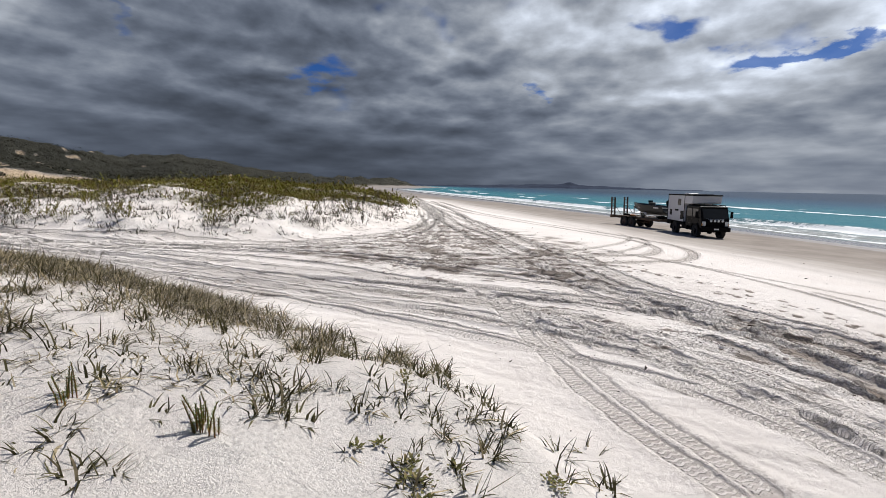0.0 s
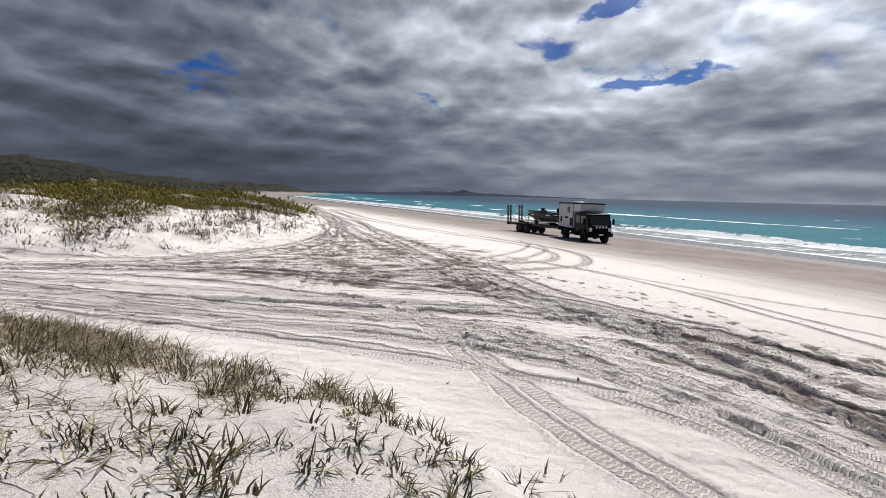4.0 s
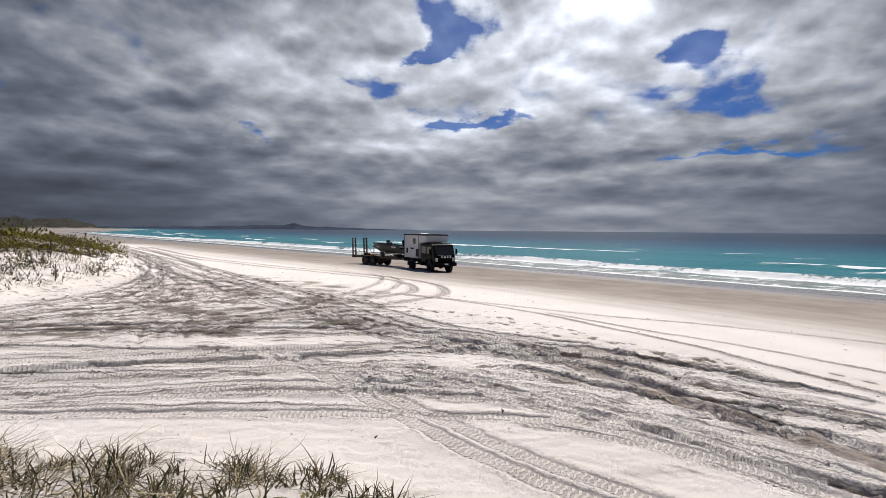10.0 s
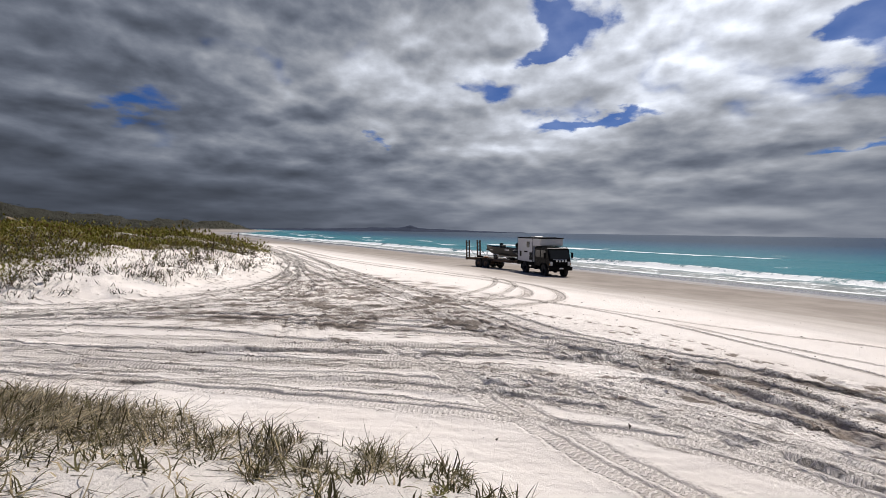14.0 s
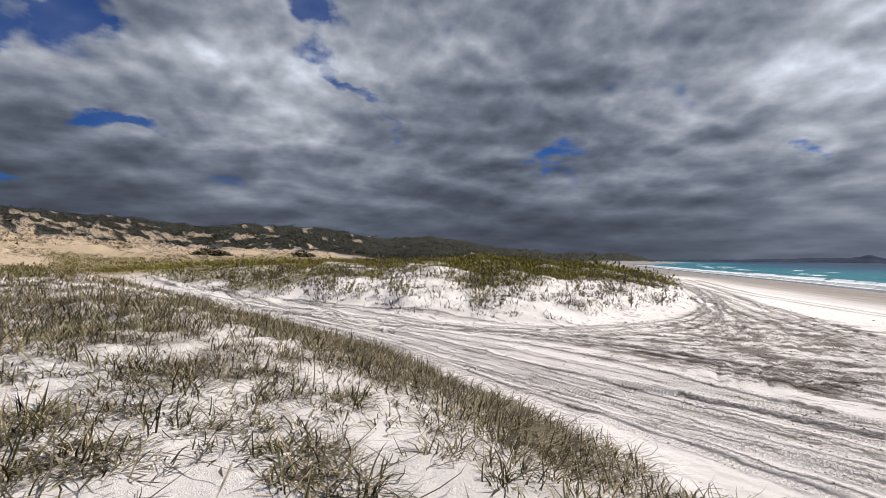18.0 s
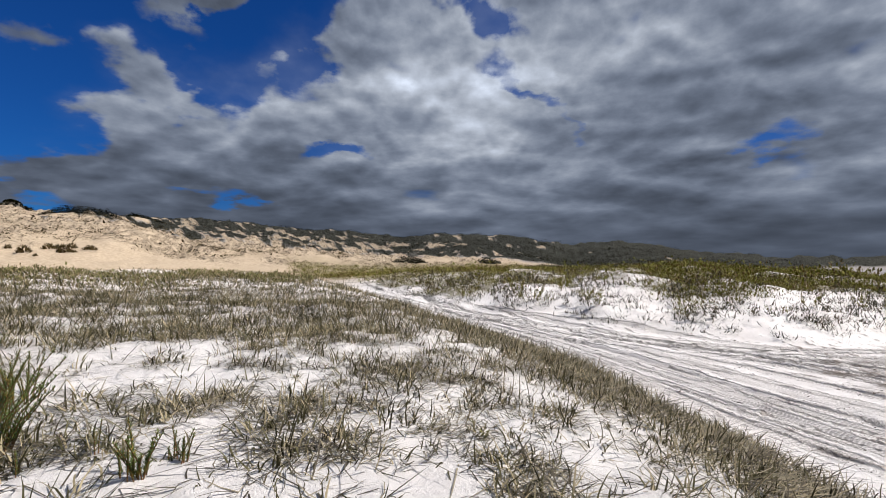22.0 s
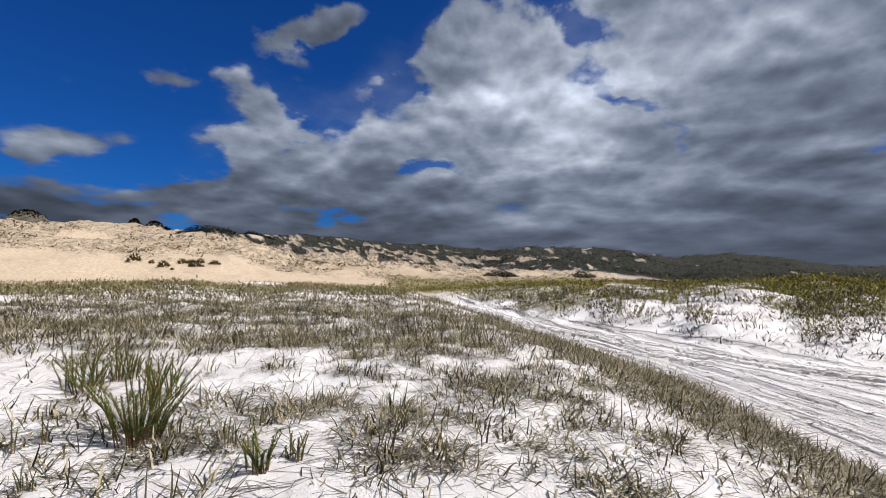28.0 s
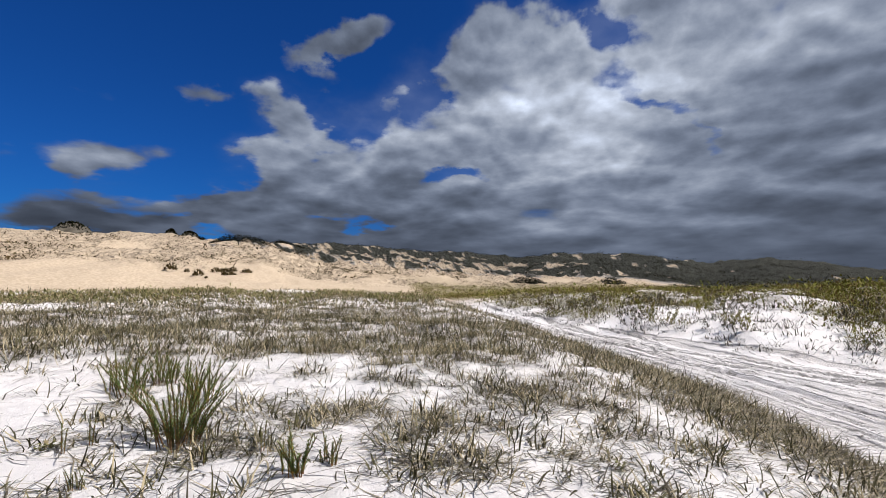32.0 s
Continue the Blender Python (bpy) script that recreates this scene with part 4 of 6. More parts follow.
def blades(base, heading, length, lean, width, curl, cuts=(0.0, 0.55, 1.0), bend=None):
    """Tapered blades that leave the ground at a slant, droop and bend aside; two corners a cut and a pointed tip."""
    n, m = len(base), len(cuts)
    out = np.stack([np.cos(heading), np.sin(heading), np.zeros(n)], 1)
    aside = np.stack([-np.sin(heading), np.cos(heading), np.zeros(n)], 1)
    side = aside * (width * 0.5)[:, None]
    slant = np.radians(np.clip(lean, 0, 1.05) * 84)
    way_out = out * np.sin(slant)[:, None] + np.array([0, 0, 1.0]) * np.cos(slant)[:, None]
    rows = []
    for i, t in enumerate(cuts):
        p = base + way_out * (length * t)[:, None]
        p[:, 2] -= curl * length * t * t * 0.8
        if bend is not None:
            p += aside * (bend * length * t * t)[:, None] - out * (np.abs(bend) * length * t ** 3 * 0.35)[:, None]
        p[:, 2] = np.maximum(p[:, 2], base[:, 2] + 0.012 * t)
        if i < m - 1:
            w = (1 - 0.75 * t * t)
            rows += [p - side * w, p + side * w]
        else:
            rows.append(p)
    k = len(rows)
    faces = []
    for i in range(m - 2):
        a = 2 * i
        faces += [(a, a + 1, a + 3), (a, a + 3, a + 2)]
    faces.append((k - 3, k - 2, k - 1))
    verts = np.stack(rows, 1).reshape(-1, 3)
    tris = ((np.arange(n) * k)[:, None, None] + np.array(faces)[None]).reshape(-1, 3)
    return verts, tris


def tuft_blades(xy, z, count, size, spread, lean=(0.1, 0.7), wide=0.007, curl=0.35, cuts=(0.0, 0.55, 1.0), bend=0.25):
    """Blades of many tufts in one go. count, size and spread are given tuft by tuft."""
    which = np.repeat(np.arange(len(xy)), count)
    n = len(which)
    ang, rad = rng.uniform(0, 2 * np.pi, n), np.sqrt(rng.uniform(0, 1, n)) * spread[which]
    base = np.stack([xy[which, 0] + rad * np.cos(ang), xy[which, 1] + rad * np.sin(ang), z[which] - 0.015], 1)
    heading = ang + rng.normal(0, 1.1, n)
    length = size[which] * rng.uniform(0.45, 1.1, n)
    w = wide if np.isscalar(wide) else wide[which]
    return blades(base, heading, length, rng.uniform(lean[0], lean[1], n), w * rng.uniform(0.7, 1.3, n), rng.uniform(0, curl, n), cuts, rng.normal(0, bend, n))


def leaf_mesh(name, chunks, mat):
    verts, tris, at = [], [], 0
    for v, t in chunks:
        verts.append(v)
        tris.append(t + at)
        at += len(v)
    me = sheet_mesh(name, np.vstack(verts), np.vstack(tris), {}, mat)
    me.polygons.foreach_set("use_smooth", np.zeros(len(me.polygons), bool))
    return me


def grass_density(x, y):
    near, _ = dune_masks(x, y)
    r = np.hypot(x, y)
    band = np.exp(-np.square((near - np.interp(r, (5, 8, 14), (1.2, 1.9, 2.2))) / np.interp(r, (5, 8, 14), (1.0, 1.5, 1.9)))) * step(-2.6, -3.6, x) * 1.1
    row = np.exp(-np.square((near - 0.75) / 0.45)) * step(-4.5, -3, x) * step(1.2, 0.4, x) * 0.5 * step(-0.05, 0.25, perlin(x * 1.25 + 2, y * 1.25))
    patchy = fbm(x * 0.42 + 3, y * 0.42, 3)
    field = step(-0.26, 0.28, patchy - 0.04 + 0.14 * step(5, 7, r) + 0.30 * step(7, 12, r) + 0.40 * step(12, 20, r)) * step(-2.2, -4.2, x) * 0.75 * (near > 0.7)
    clumpy = step(-0.22, 0.3, perlin(x * 1.7, y * 1.7) + 0.5 * perlin(x * 3.9, y * 3.9))
    field = field * np.interp(r, (7, 11), (0.8, 1.2)) * (0.14 + 0.86 * np.maximum(clumpy, 0.75 * step(8, 17, r)))
    band = band * (0.5 + 0.5 * clumpy)
    thin = np.where(x < -2.5, 0.05, 0.03) * (near > 0.4)
    bare = 1 - 0.9 * np.exp(-(np.square(x + 6.2) + np.square((y + 4.2) * 1.0)) / 4.5)
    return np.clip(np.maximum(np.maximum(band, row), np.maximum(field, thin)) * bare, 0, 1) * (near > 0.15)


def scatter(n, lo, hi, az0, az1, density, power=1.0):
    """Random places in a ring sector, kept by a density."""
    r = np.power(rng.uniform(0, 1, n) * (hi ** power - lo ** power) + lo ** power, 1 / power)
    a = np.radians(rng.uniform(az0, az1, n))
    x, y = -r * np.sin(a), r * np.cos(a)
    keep = rng.uniform(0, 1, n) < density(x, y)
    return x[keep], y[keep]


grass, runners = [], []
for lo, hi, n, wide, blade_n, tall, power in ((1.7, 9, 10500, 0.0135, 15, 0.34, 1.4), (9, 20, 23000, 0.0155, 12, 0.44, 1.2), (20, 34, 15000, 0.026, 9, 0.46, 1.0), (34, 62, 6000, 0.034, 9, 0.50, 1.0)):
    tx, ty = scatter(n, lo, hi, 2, 134, grass_density, power)
    tz = height_at(tx, ty)
    size = tall * rng.uniform(0.45, 1.3, len(tx))
    count = np.maximum(4, (blade_n * rng.uniform(0.5, 1.4, len(tx))).astype(int))
    grass.append(tuft_blades(np.stack([tx, ty], 1), tz, count, size, size * 0.45, (0.2, 1.02), wide, 1.1, (0.0, 0.35, 0.7, 1.0) if hi < 10 else (0.0, 0.55, 1.0)))
    few = rng.uniform(0, 1, len(tx)) < (1.0 if hi < 10 else 0.6 if hi < 21 else 0.25)
    grow = rng.uniform(0.9, 2.1, few.sum())
    runners.append(tuft_blades(np.stack([tx, ty], 1)[few], tz[few] + 0.02, np.maximum(3, (count[few] * 0.65).astype(int)), size[few] * grow, size[few] * 0.9, (0.85, 1.05), wide * 0.8, 0.3, (0.0, 0.3, 0.65, 1.0) if hi < 21 else (0.0, 0.55, 1.0), 0.55))
grass_ob = new("dune_grass", leaf_mesh("dune_grass", grass, GRASS))
tagged(grass_ob, "grey-green and straw-coloured beach grass on the white dune", "grass", kind="stuff")
run_ob = new("dry_grass_runners", leaf_mesh("dry_grass_runners", runners, STRAW))
tagged(run_ob, "dry flattened grass runners lying on white sand", "dry grass", kind="stuff")


# single tufts in front, countable
def one_tuft(seed, blades_n, tall, lean):
    global rng
    rng = np.random.RandomState(seed)
    z0 = np.zeros(1)
    a = tuft_blades(np.zeros((1, 2)), z0, np.array([blades_n]), np.array([tall]), np.array([tall * 0.26]), lean, 0.0135, 1.0, (0.0, 0.35, 0.7, 1.0), 0.35)
    b = tuft_blades(np.zeros((1, 2)), z0 + 0.02, np.array([blades_n // 3]), np.array([tall * 1.1]), np.array([tall * 0.4]), (0.75, 1.05), 0.007, 0.4, (0.0, 0.3, 0.65, 1.0), 0.6)
    return leaf_mesh("grass_tuft", [a, b], GRASS)


TUFTS = [one_tuft(40 + i, n, h, l) for i, (n, h, l) in enumerate(((15, 0.22, (0.1, 0.95)), (20, 0.25, (0.1, 0.9)), (10, 0.20, (0.2, 1.0)), (28, 0.28, (0.05, 0.95)), (8, 0.24, (0.1, 0.8))))]
rng = np.random.RandomState(12)


def grass_tuft(x, y, kind, scale=1.0):
    ob = new("grass_tuft", TUFTS[kind])
    ob.matrix_basis = pose(x, y, float(height_at(x, y)[0]) - 0.005, 0, 0, rng.uniform(0, 360)) @ Matrix.Diagonal((scale, scale, scale, 1))
    tagged(ob, "small grey-green tuft of beach grass on white sand", "grass tuft", "grass tufts on the sand")


for x, y, kind, scale in ((-0.2, 1.85, 3, 0.8), (-0.05, 1.9, 1, 0.7), (-0.56, 2.48, 0, 0.9), (-0.24, 2.5, 1, 0.8), (-1.06, 2.04, 0, 0.8), (-0.62, 2.2, 2, 1), (0.28, 3.77, 3, 0.9), (0.1, 4.1, 1, 1),
                          (-0.6, 5.06, 3, 1), (-0.39, 3.71, 1, 1), (1.02, 2.69, 4, 1), (1.34, 3.21, 3, 0.9), (2.13, 3.71, 4, 1), (2.29, 3.07, 1, 1), (1.86, 3.42, 1, 1)):
    grass_tuft(x, y, kind, scale * 1.35)
for x, y, kind, scale in ((0.45, 1.97, 2, 0.8), (1.03, 1.86, 3, 0.8), (-0.82, 0.87, 2, 1.0), (-0.67, 1.4, 4, 0.8), (1.4, 2.09, 1, 0.9), (1.96, 2.91, 0, 1), (0.6, 2.6, 2, 0.8), (0.3, 2.9, 0, 0.9), (0.05, 3.1, 2, 1)):
    grass_tuft(x, y, kind, scale * 1.35)
for x, y, kind, scale in ((-0.46, 0.72, 3, 0.8), (-0.36, 0.85, 1, 0.7), (-0.82, 0.7, 2, 0.9), (-0.92, 0.95, 0, 0.9), (-0.23, 2.08, 3, 1.1), (-0.2, 1.78, 2, 0.9), (-0.3, 2.39, 3, 0.9), (0.3, 2.49, 1, 1.0), (-0.58, 2.36, 1, 0.9), (-1.2, 2.1, 0, 0.9), (-1.3, 1.75, 2, 1.0)):
    grass_tuft(x, y, kind, scale * 1.2)
tx, ty = scatter(360, 2.0, 6.2, -28, 60, lambda x, y: np.where((dune_masks(x, y)[0] > 0.25) & (x > -3.3), 0.28 + 0.6 * (dune_masks(x, y)[0] < 1.3), 0), 1.5)
for x, y in zip(tx, ty):
    grass_tuft(x, y, rng.randint(5), rng.uniform(0.8, 1.35))


# ---- sea spurge: upright leafy stalks ----
def spurge_stalks(seed, stalks, tall, spread, lean=0.25):
    """The stalks of a clump, each as its stem and its leaves."""
    r = np.random.RandomState(seed)
    made = []
    for _ in range(stalks):
        a, d = r.uniform(0, 6.28), math.sqrt(r.uniform(0, 1)) * spread
        h = tall * r.uniform(0.35, 1.05) * (1 - 0.2 * d / spread)
        foot = np.array([d * math.cos(a), d * math.sin(a), -0.03])
        bend = lean * r.uniform(0.1, 1) * h
        a += r.normal(0, 0.6)
        top = foot + np.array([bend * math.cos(a), bend * math.sin(a), h])
        mid = (foot + top) / 2 - np.array([math.cos(a), math.sin(a), 0]) * bend * 0.18
        sv, st, at, w = [], [], 0, 0.005
        for p, q, w0, w1 in ((foot, mid, w, w * 0.9), (mid, top, w * 0.9, w * 0.5)):
            ring = [np.array([math.cos(u), math.sin(u), 0]) for u in (0, 2.09, 4.19)]
            sv += [p + w0 * c for c in ring] + [q + w1 * c for c in ring]
            for i in range(3):
                j = (i + 1) % 3
                st += [(at + i, at + j, at + 3 + j), (at + i, at + 3 + j, at + 3 + i)]
            at += 6
        n = int(92 * h / 0.5) + 12
        f = 0.22 + 0.78 * np.arange(n) / n
        base = np.where(f[:, None] < 0.5, foot + (mid - foot) * f[:, None] * 2, mid + (top - mid) * (f[:, None] * 2 - 1))
        leaf = blades(base, np.arange(n) * 2.4, (0.037 if tall > 0.35 else 0.025) * (1.2 - 0.5 * f), r.uniform(0.3, 0.75, n), np.full(n, 0.0075), np.full(n, 0.1))
        made.append((sheet_mesh("stem", np.array(sv), np.array(st), {}, STEM), leaf_mesh("leaf_spray", [leaf], SPURGE_LEAF)))
    return made


SPURGE = [spurge_stalks(70 + i, *v) for i, v in enumerate(((40, 0.66, 0.14, 0.8), (24, 0.5, 0.16, 0.7), (14, 0.4, 0.07, 0.5), (8, 0.32, 0.08, 0.32), (2, 0.28, 0.02, 0.15)))]


def spurge(x, y, kind, scale=1.0, label="green sea spurge with reddish stems rooted in white sand"):
    ob = new("sea_spurge")
    ob.matrix_basis = pose(x, y, float(height_at(x, y)[0]), 0, 0, rng.uniform(0, 360)) @ Matrix.Diagonal((scale, scale, scale, 1))
    for stem, leaf in SPURGE[kind]:
        part("leaf_spray", leaf, None, part("stem", stem, None, ob, "thin reddish stem"))
    tagged(ob, label, "plant", "sea spurge on the dune")


spurge(-5.2, -1.9, 0, 1.25, "large bushy clump of green sea spurge on white sand")
spurge(-6.8, -3.15, 1, 1.2)
spurge(-7.2, -2.9, 1, 1.0)
spurge(-6.6, -2.2, 1, 1.15)
for x, y, kind, scale in ((-4.3, -0.74, 2, 1.1), (-4.55, -0.52, 3, 1.1), (-4.9, -1.1, 4, 1.0), (-5.05, -2.75, 4, 1.0), (-5.2, -2.62, 4, 1.1), (-4.4, -2.25, 3, 0.7), (-4.7, -1.5, 4, 0.8)):
    spurge(x, y, kind, scale)
spurge(-0.26, 1.41, 3, 1.2, "young sea spurge with stiff leafy stalks on white sand")
spurge(-0.33, 1.46, 3, 0.95, "young sea spurge with stiff leafy stalks on white sand")
spurge(-1.18, 1.14, 3, 1.05, "young sea spurge with stiff leafy stalks on white sand")


# ---- low broad-leaved plants in front ----
def rosette_mesh(seed, n, wide):
    r = np.random.RandomState(seed)
    a, d = r.uniform(0, 6.28, n), r.uniform(0.0, wide, n)
    p = np.stack([d * np.cos(a), d * np.sin(a), r.uniform(0.0, 0.05, n)], 1)
    return leaf_mesh("rosette", [blades(p, a + r.normal(0, 0.5, n), r.uniform(0.025, 0.05, n), r.uniform(0.4, 0.95, n), np.full(n, 0.022), r.uniform(0, 0.4, n), (0.0, 0.3, 0.65, 1.0))], OLIVE_LEAF)


ROSETTES = [rosette_mesh(140 + i, n, w) for i, (n, w) in enumerate(((46, 0.10), (26, 0.06), (70, 0.14)))]
for x, y, kind in ((1.03, 1.95, 2), (0.9, 2.1, 0), (1.15, 1.75, 0), (0.62, 2.2, 1), (0.5, 2.05, 1), (1.9, 2.75, 2), (0.2, 3.55, 0), (0.35, 3.3, 1), (-5.1, -2.9, 0), (-4.6, 1.9, 1), (1.2, 2.3, 1)):
    ob = new("beach_herb", ROSETTES[kind])
    ob.matrix_basis = pose(x, y, float(height_at(x, y)[0]), 0, 0, rng.uniform(0, 360))
    tagged(ob, "low grey-green herb with small broad leaves on white sand", "herb", "herbs on the sand")


# ---- the dune across the track: grey stalks below, yellow-green shrubs above ----
def shrub_mesh(seed, n, tall, wide, mat, leaf=0.06):
    """Upright branching shrub of many small leaves on stalks."""
    r = np.random.RandomState(seed)
    stalks = max(7, n // 16)
    a, d = r.uniform(0, 6.28, stalks), np.sqrt(r.uniform(0, 1, stalks)) * wide * 0.35
    foot = np.stack([d * np.cos(a), d * np.sin(a), np.full(stalks, -0.03)], 1)
    h = tall * r.uniform(0.55, 1.05, stalks)
    out = np.stack([np.cos(a), np.sin(a), np.zeros(stalks)], 1) * (wide * 0.55 * r.uniform(0.2, 1.0, stalks))[:, None]
    stem = blades(foot, a, h, np.clip(np.linalg.norm(out, axis=1) / h, 0, 0.9), np.full(stalks, leaf * 0.28), np.full(stalks, 0.1))
    k2 = r.randint(0, stalks, n)
    f = r.uniform(0.25, 1.0, n)
    p = foot[k2] + out[k2] * f[:, None] + np.stack([np.zeros(n), np.zeros(n), h[k2] * f], 1) + r.normal(0, leaf * 0.35, (n, 3))
    leaves = blades(p, r.uniform(0, 6.28, n), leaf * r.uniform(0.7, 1.5, n), r.uniform(0.1, 0.8, n), np.full(n, leaf * 0.42), r.uniform(0, 0.2, n))
    return leaf_mesh("shrub", [stem, leaves], mat)


LIME = [shrub_mesh(90 + i, *v, LIME_LEAF, 0.10) for i, v in enumerate(((150, 0.75, 0.9), (200, 0.95, 1.2), (110, 0.55, 0.8)))]
GREYS = [shrub_mesh(95 + i, *v, GREY_LEAF, 0.075) for i, v in enumerate(((110, 0.55, 0.75), (170, 0.62, 1.05), (80, 0.42, 0.65), (140, 0.48, 1.15)))]


def shrub(x, y, mesh, scale, name, label, group):
    ob = new(name, mesh)
    ob.matrix_basis = pose(x, y, float(height_at(x, y)[0]), 0, 0, rng.uniform(0, 360)) @ Matrix.Diagonal((scale, scale, scale * rng.uniform(0.8, 1.15), 1))
    tagged(ob, label, "shrub", group)


for x, y, kind, scale in ((-24.2, 13.7, 1, 1), (-18.1, 14.2, 0, 1.05), (-21.7, 13.15, 0, 1), (-20.3, 19.1, 1, 0.9), (-22.6, 15.6, 2, 1), (-27, 11.6, 1, 1), (-16, 19.3, 0, 0.9), (-20, 18.4, 2, 1.2), (-21.9, 12.9, 2, 1.1), (-18, 21, 1, 1), (-25, 17, 0, 1.1), (-29, 14, 1, 1), (-26, 14.6, 0, 1)):
    shrub(x, y, LIME[kind], scale, "coastal_shrub", "yellow-green leafy shrub on the white dune", "shrubs across the track")

tx, ty = scatter(160, 15, 34, 14, 78, lambda x, y: np.where(dune_masks(x, y)[1] > 1.6, 0.75, 0.0), 1.3)
for x, y in list(zip(tx, ty))[:70]:
    shrub(x, y, LIME[rng.randint(3)], rng.uniform(0.5, 0.95), "coastal_shrub", "yellow-green leafy shrub on the white dune", "shrubs across the track")


def grey_density(x, y):
    _, far = dune_masks(x, y)
    return np.where((far > 0.5) & (np.hypot(x, y) < 48), np.clip(0.35 + 1.2 * fbm(x * 0.3, y * 0.3, 2), 0.05, 0.9) * np.interp(far, (0.5, 1.5, 7, 12), (0.4, 1, 0.85, 0.3)), 0)


tx, ty = scatter(620, 13, 46, 8, 80, grey_density, 1.3)
for x, y in list(zip(tx, ty))[:290]:
    shrub(x, y, GREYS[rng.randint(4)], rng.uniform(0.9, 1.6), "dune_shrub", "low grey-green shrub with bare twigs on white sand", "grey shrubs across the track")


tx, ty = scatter(6500, 12, 75, 8, 84, lambda x, y: np.where(dune_masks(x, y)[1] > 0.4, np.clip(0.4 + 1.1 * fbm(x * 0.3, y * 0.3, 2), 0.05, 0.9), 0), 1.2)
size = rng.uniform(0.18, 0.42, len(tx))
stalks = tuft_blades(np.stack([tx, ty], 1), height_at(tx, ty), rng.randint(6, 16, len(tx)), size, size * 0.8, (0.3, 1.0), 0.030, 0.6)
tx, ty = scatter(13500, 12, 40, 8, 80, lambda x, y: np.where(dune_masks(x, y)[1] > 0.35, np.clip(0.35 + 1.2 * fbm(x * 0.35, y * 0.35, 2), 0.04, 0.8) * np.interp(dune_masks(x, y)[1], (0.3, 1, 6, 9), (0.3, 1, 0.9, 0.3)), 0), 1.3)
size = rng.uniform(0.18, 0.46, len(tx))
stalks2 = tuft_blades(np.stack([tx, ty], 1), height_at(tx, ty), rng.randint(5, 15, len(tx)), size, size * 0.9, (0.25, 1.02), 0.024, 0.8)
# taller spreading clumps in loose drifts on the face
tx, ty = scatter(4200, 13, 42, 10, 80, lambda x, y: np.where(dune_masks(x, y)[1] > 0.8, np.clip(0.15 + 1.9 * fbm(x * 0.45 + 3, y * 0.45, 2), 0.02, 0.9) * np.interp(dune_masks(x, y)[1], (0.8, 1.6, 7, 10), (0.4, 1, 0.8, 0.2)), 0), 1.3)
size = rng.uniform(0.35, 0.68, len(tx))
stalks3 = tuft_blades(np.stack([tx, ty], 1), height_at(tx, ty), rng.randint(9, 20, len(tx)), size, size * 0.7, (0.25, 0.95), 0.032, 0.7)
stalk_ob = new("dune_stalks", leaf_mesh("dune_stalks", [stalks, stalks2, stalks3], GREY_LEAF))
tagged(stalk_ob, "sparse grey-green stalks over the white dune face", "dune plants", kind="stuff")


def clumps(x, y, size, leaves, mat_name, mat, flat=0.6, leaf=(0.18, 0.46), lean=(0.1, 1.05)):
    """Many far shrubs as mounds of small leaves."""
    n = len(x)
    z = height_at(x, y)
    which = np.repeat(np.arange(n), leaves)
    m = len(which)
    a, e = rng.uniform(0, 6.28, m), np.arccos(rng.uniform(0, 1, m))
    s = size[which] * rng.uniform(0.6, 1.12, m)
    p = np.stack([x[which] + s * np.sin(e) * np.cos(a), y[which] + s * np.sin(e) * np.sin(a), z[which] + s * np.cos(e) * flat - 0.05 * s], 1)
    ln = size[which] * rng.uniform(leaf[0], leaf[1], m)
    return blades(p, a + rng.normal(0, 0.6, m), ln, rng.uniform(lean[0], lean[1], m), ln * 0.38, rng.uniform(0, 0.3, m))


bx, by = scatter(10500, 15, 110, 12, 92, lambda x, y: np.clip(lime_density(x, y) * 1.4, 0, 1), 1.1)
tipx, tipy = scatter(5200, 20, 66, 12, 46, lambda x, y: np.clip(lime_density(x, y) * 1.3, 0, 1), 1.2)
bx, by = np.concatenate([bx, tipx]), np.concatenate([by, tipy])
size = (0.26 + rng.gamma(2.0, 0.14, len(bx))) * np.clip(np.hypot(bx, by) / 40, 0.75, 1.2)
lime_ob = new("dune_heath", leaf_mesh("dune_heath", [clumps(bx, by, size, 24, "heath", LIME_LEAF, 0.75, (0.12, 0.30))], LIME_LEAF))
tagged(lime_ob, "dense yellow-green heath covering the dune top", "heath", kind="stuff")
bx, by = scatter(3000, 26, 110, 30, 92, lambda x, y: lime_density(x, y) * step(0.0, 0.25, fbm(x * 0.09 + 4, y * 0.09, 2) + np.interp(np.degrees(np.arctan2(-x, y)), (52, 62), (0.0, 0.2))), 1.1)
size = rng.uniform(0.4, 0.9, len(bx))
brown_ob = new("brown_heath", leaf_mesh("brown_heath", [clumps(bx, by, size * 0.8, 30, "brown", TUSSOCK, 0.8, (0.14, 0.34))], TUSSOCK))
tagged(brown_ob, "dark brown dry heath among the green shrubs", "heath", kind="stuff")
# the same heath along the inland foot of the camera's dune
bx, by = scatter(5600, 19, 44, 84, 134, lambda x, y: np.where(dune_masks(x, y)[0] > 2, 0.95 * step(19, 26, np.hypot(x, y)) * step(42, 36, np.hypot(x, y)) * step(-0.35, 0.0, fbm(x * 0.12, y * 0.12, 2)), 0), 1.0)
size = rng.uniform(0.2, 0.45, len(bx))
edge_ob = new("dune_edge_heath", leaf_mesh("dune_edge_heath", [clumps(bx, by, size, 15, "edge", OLIVE_LEAF, 0.9)], OLIVE_LEAF))
tagged(edge_ob, "low olive heath on the far edge of the grassy dune", "heath", kind="stuff")


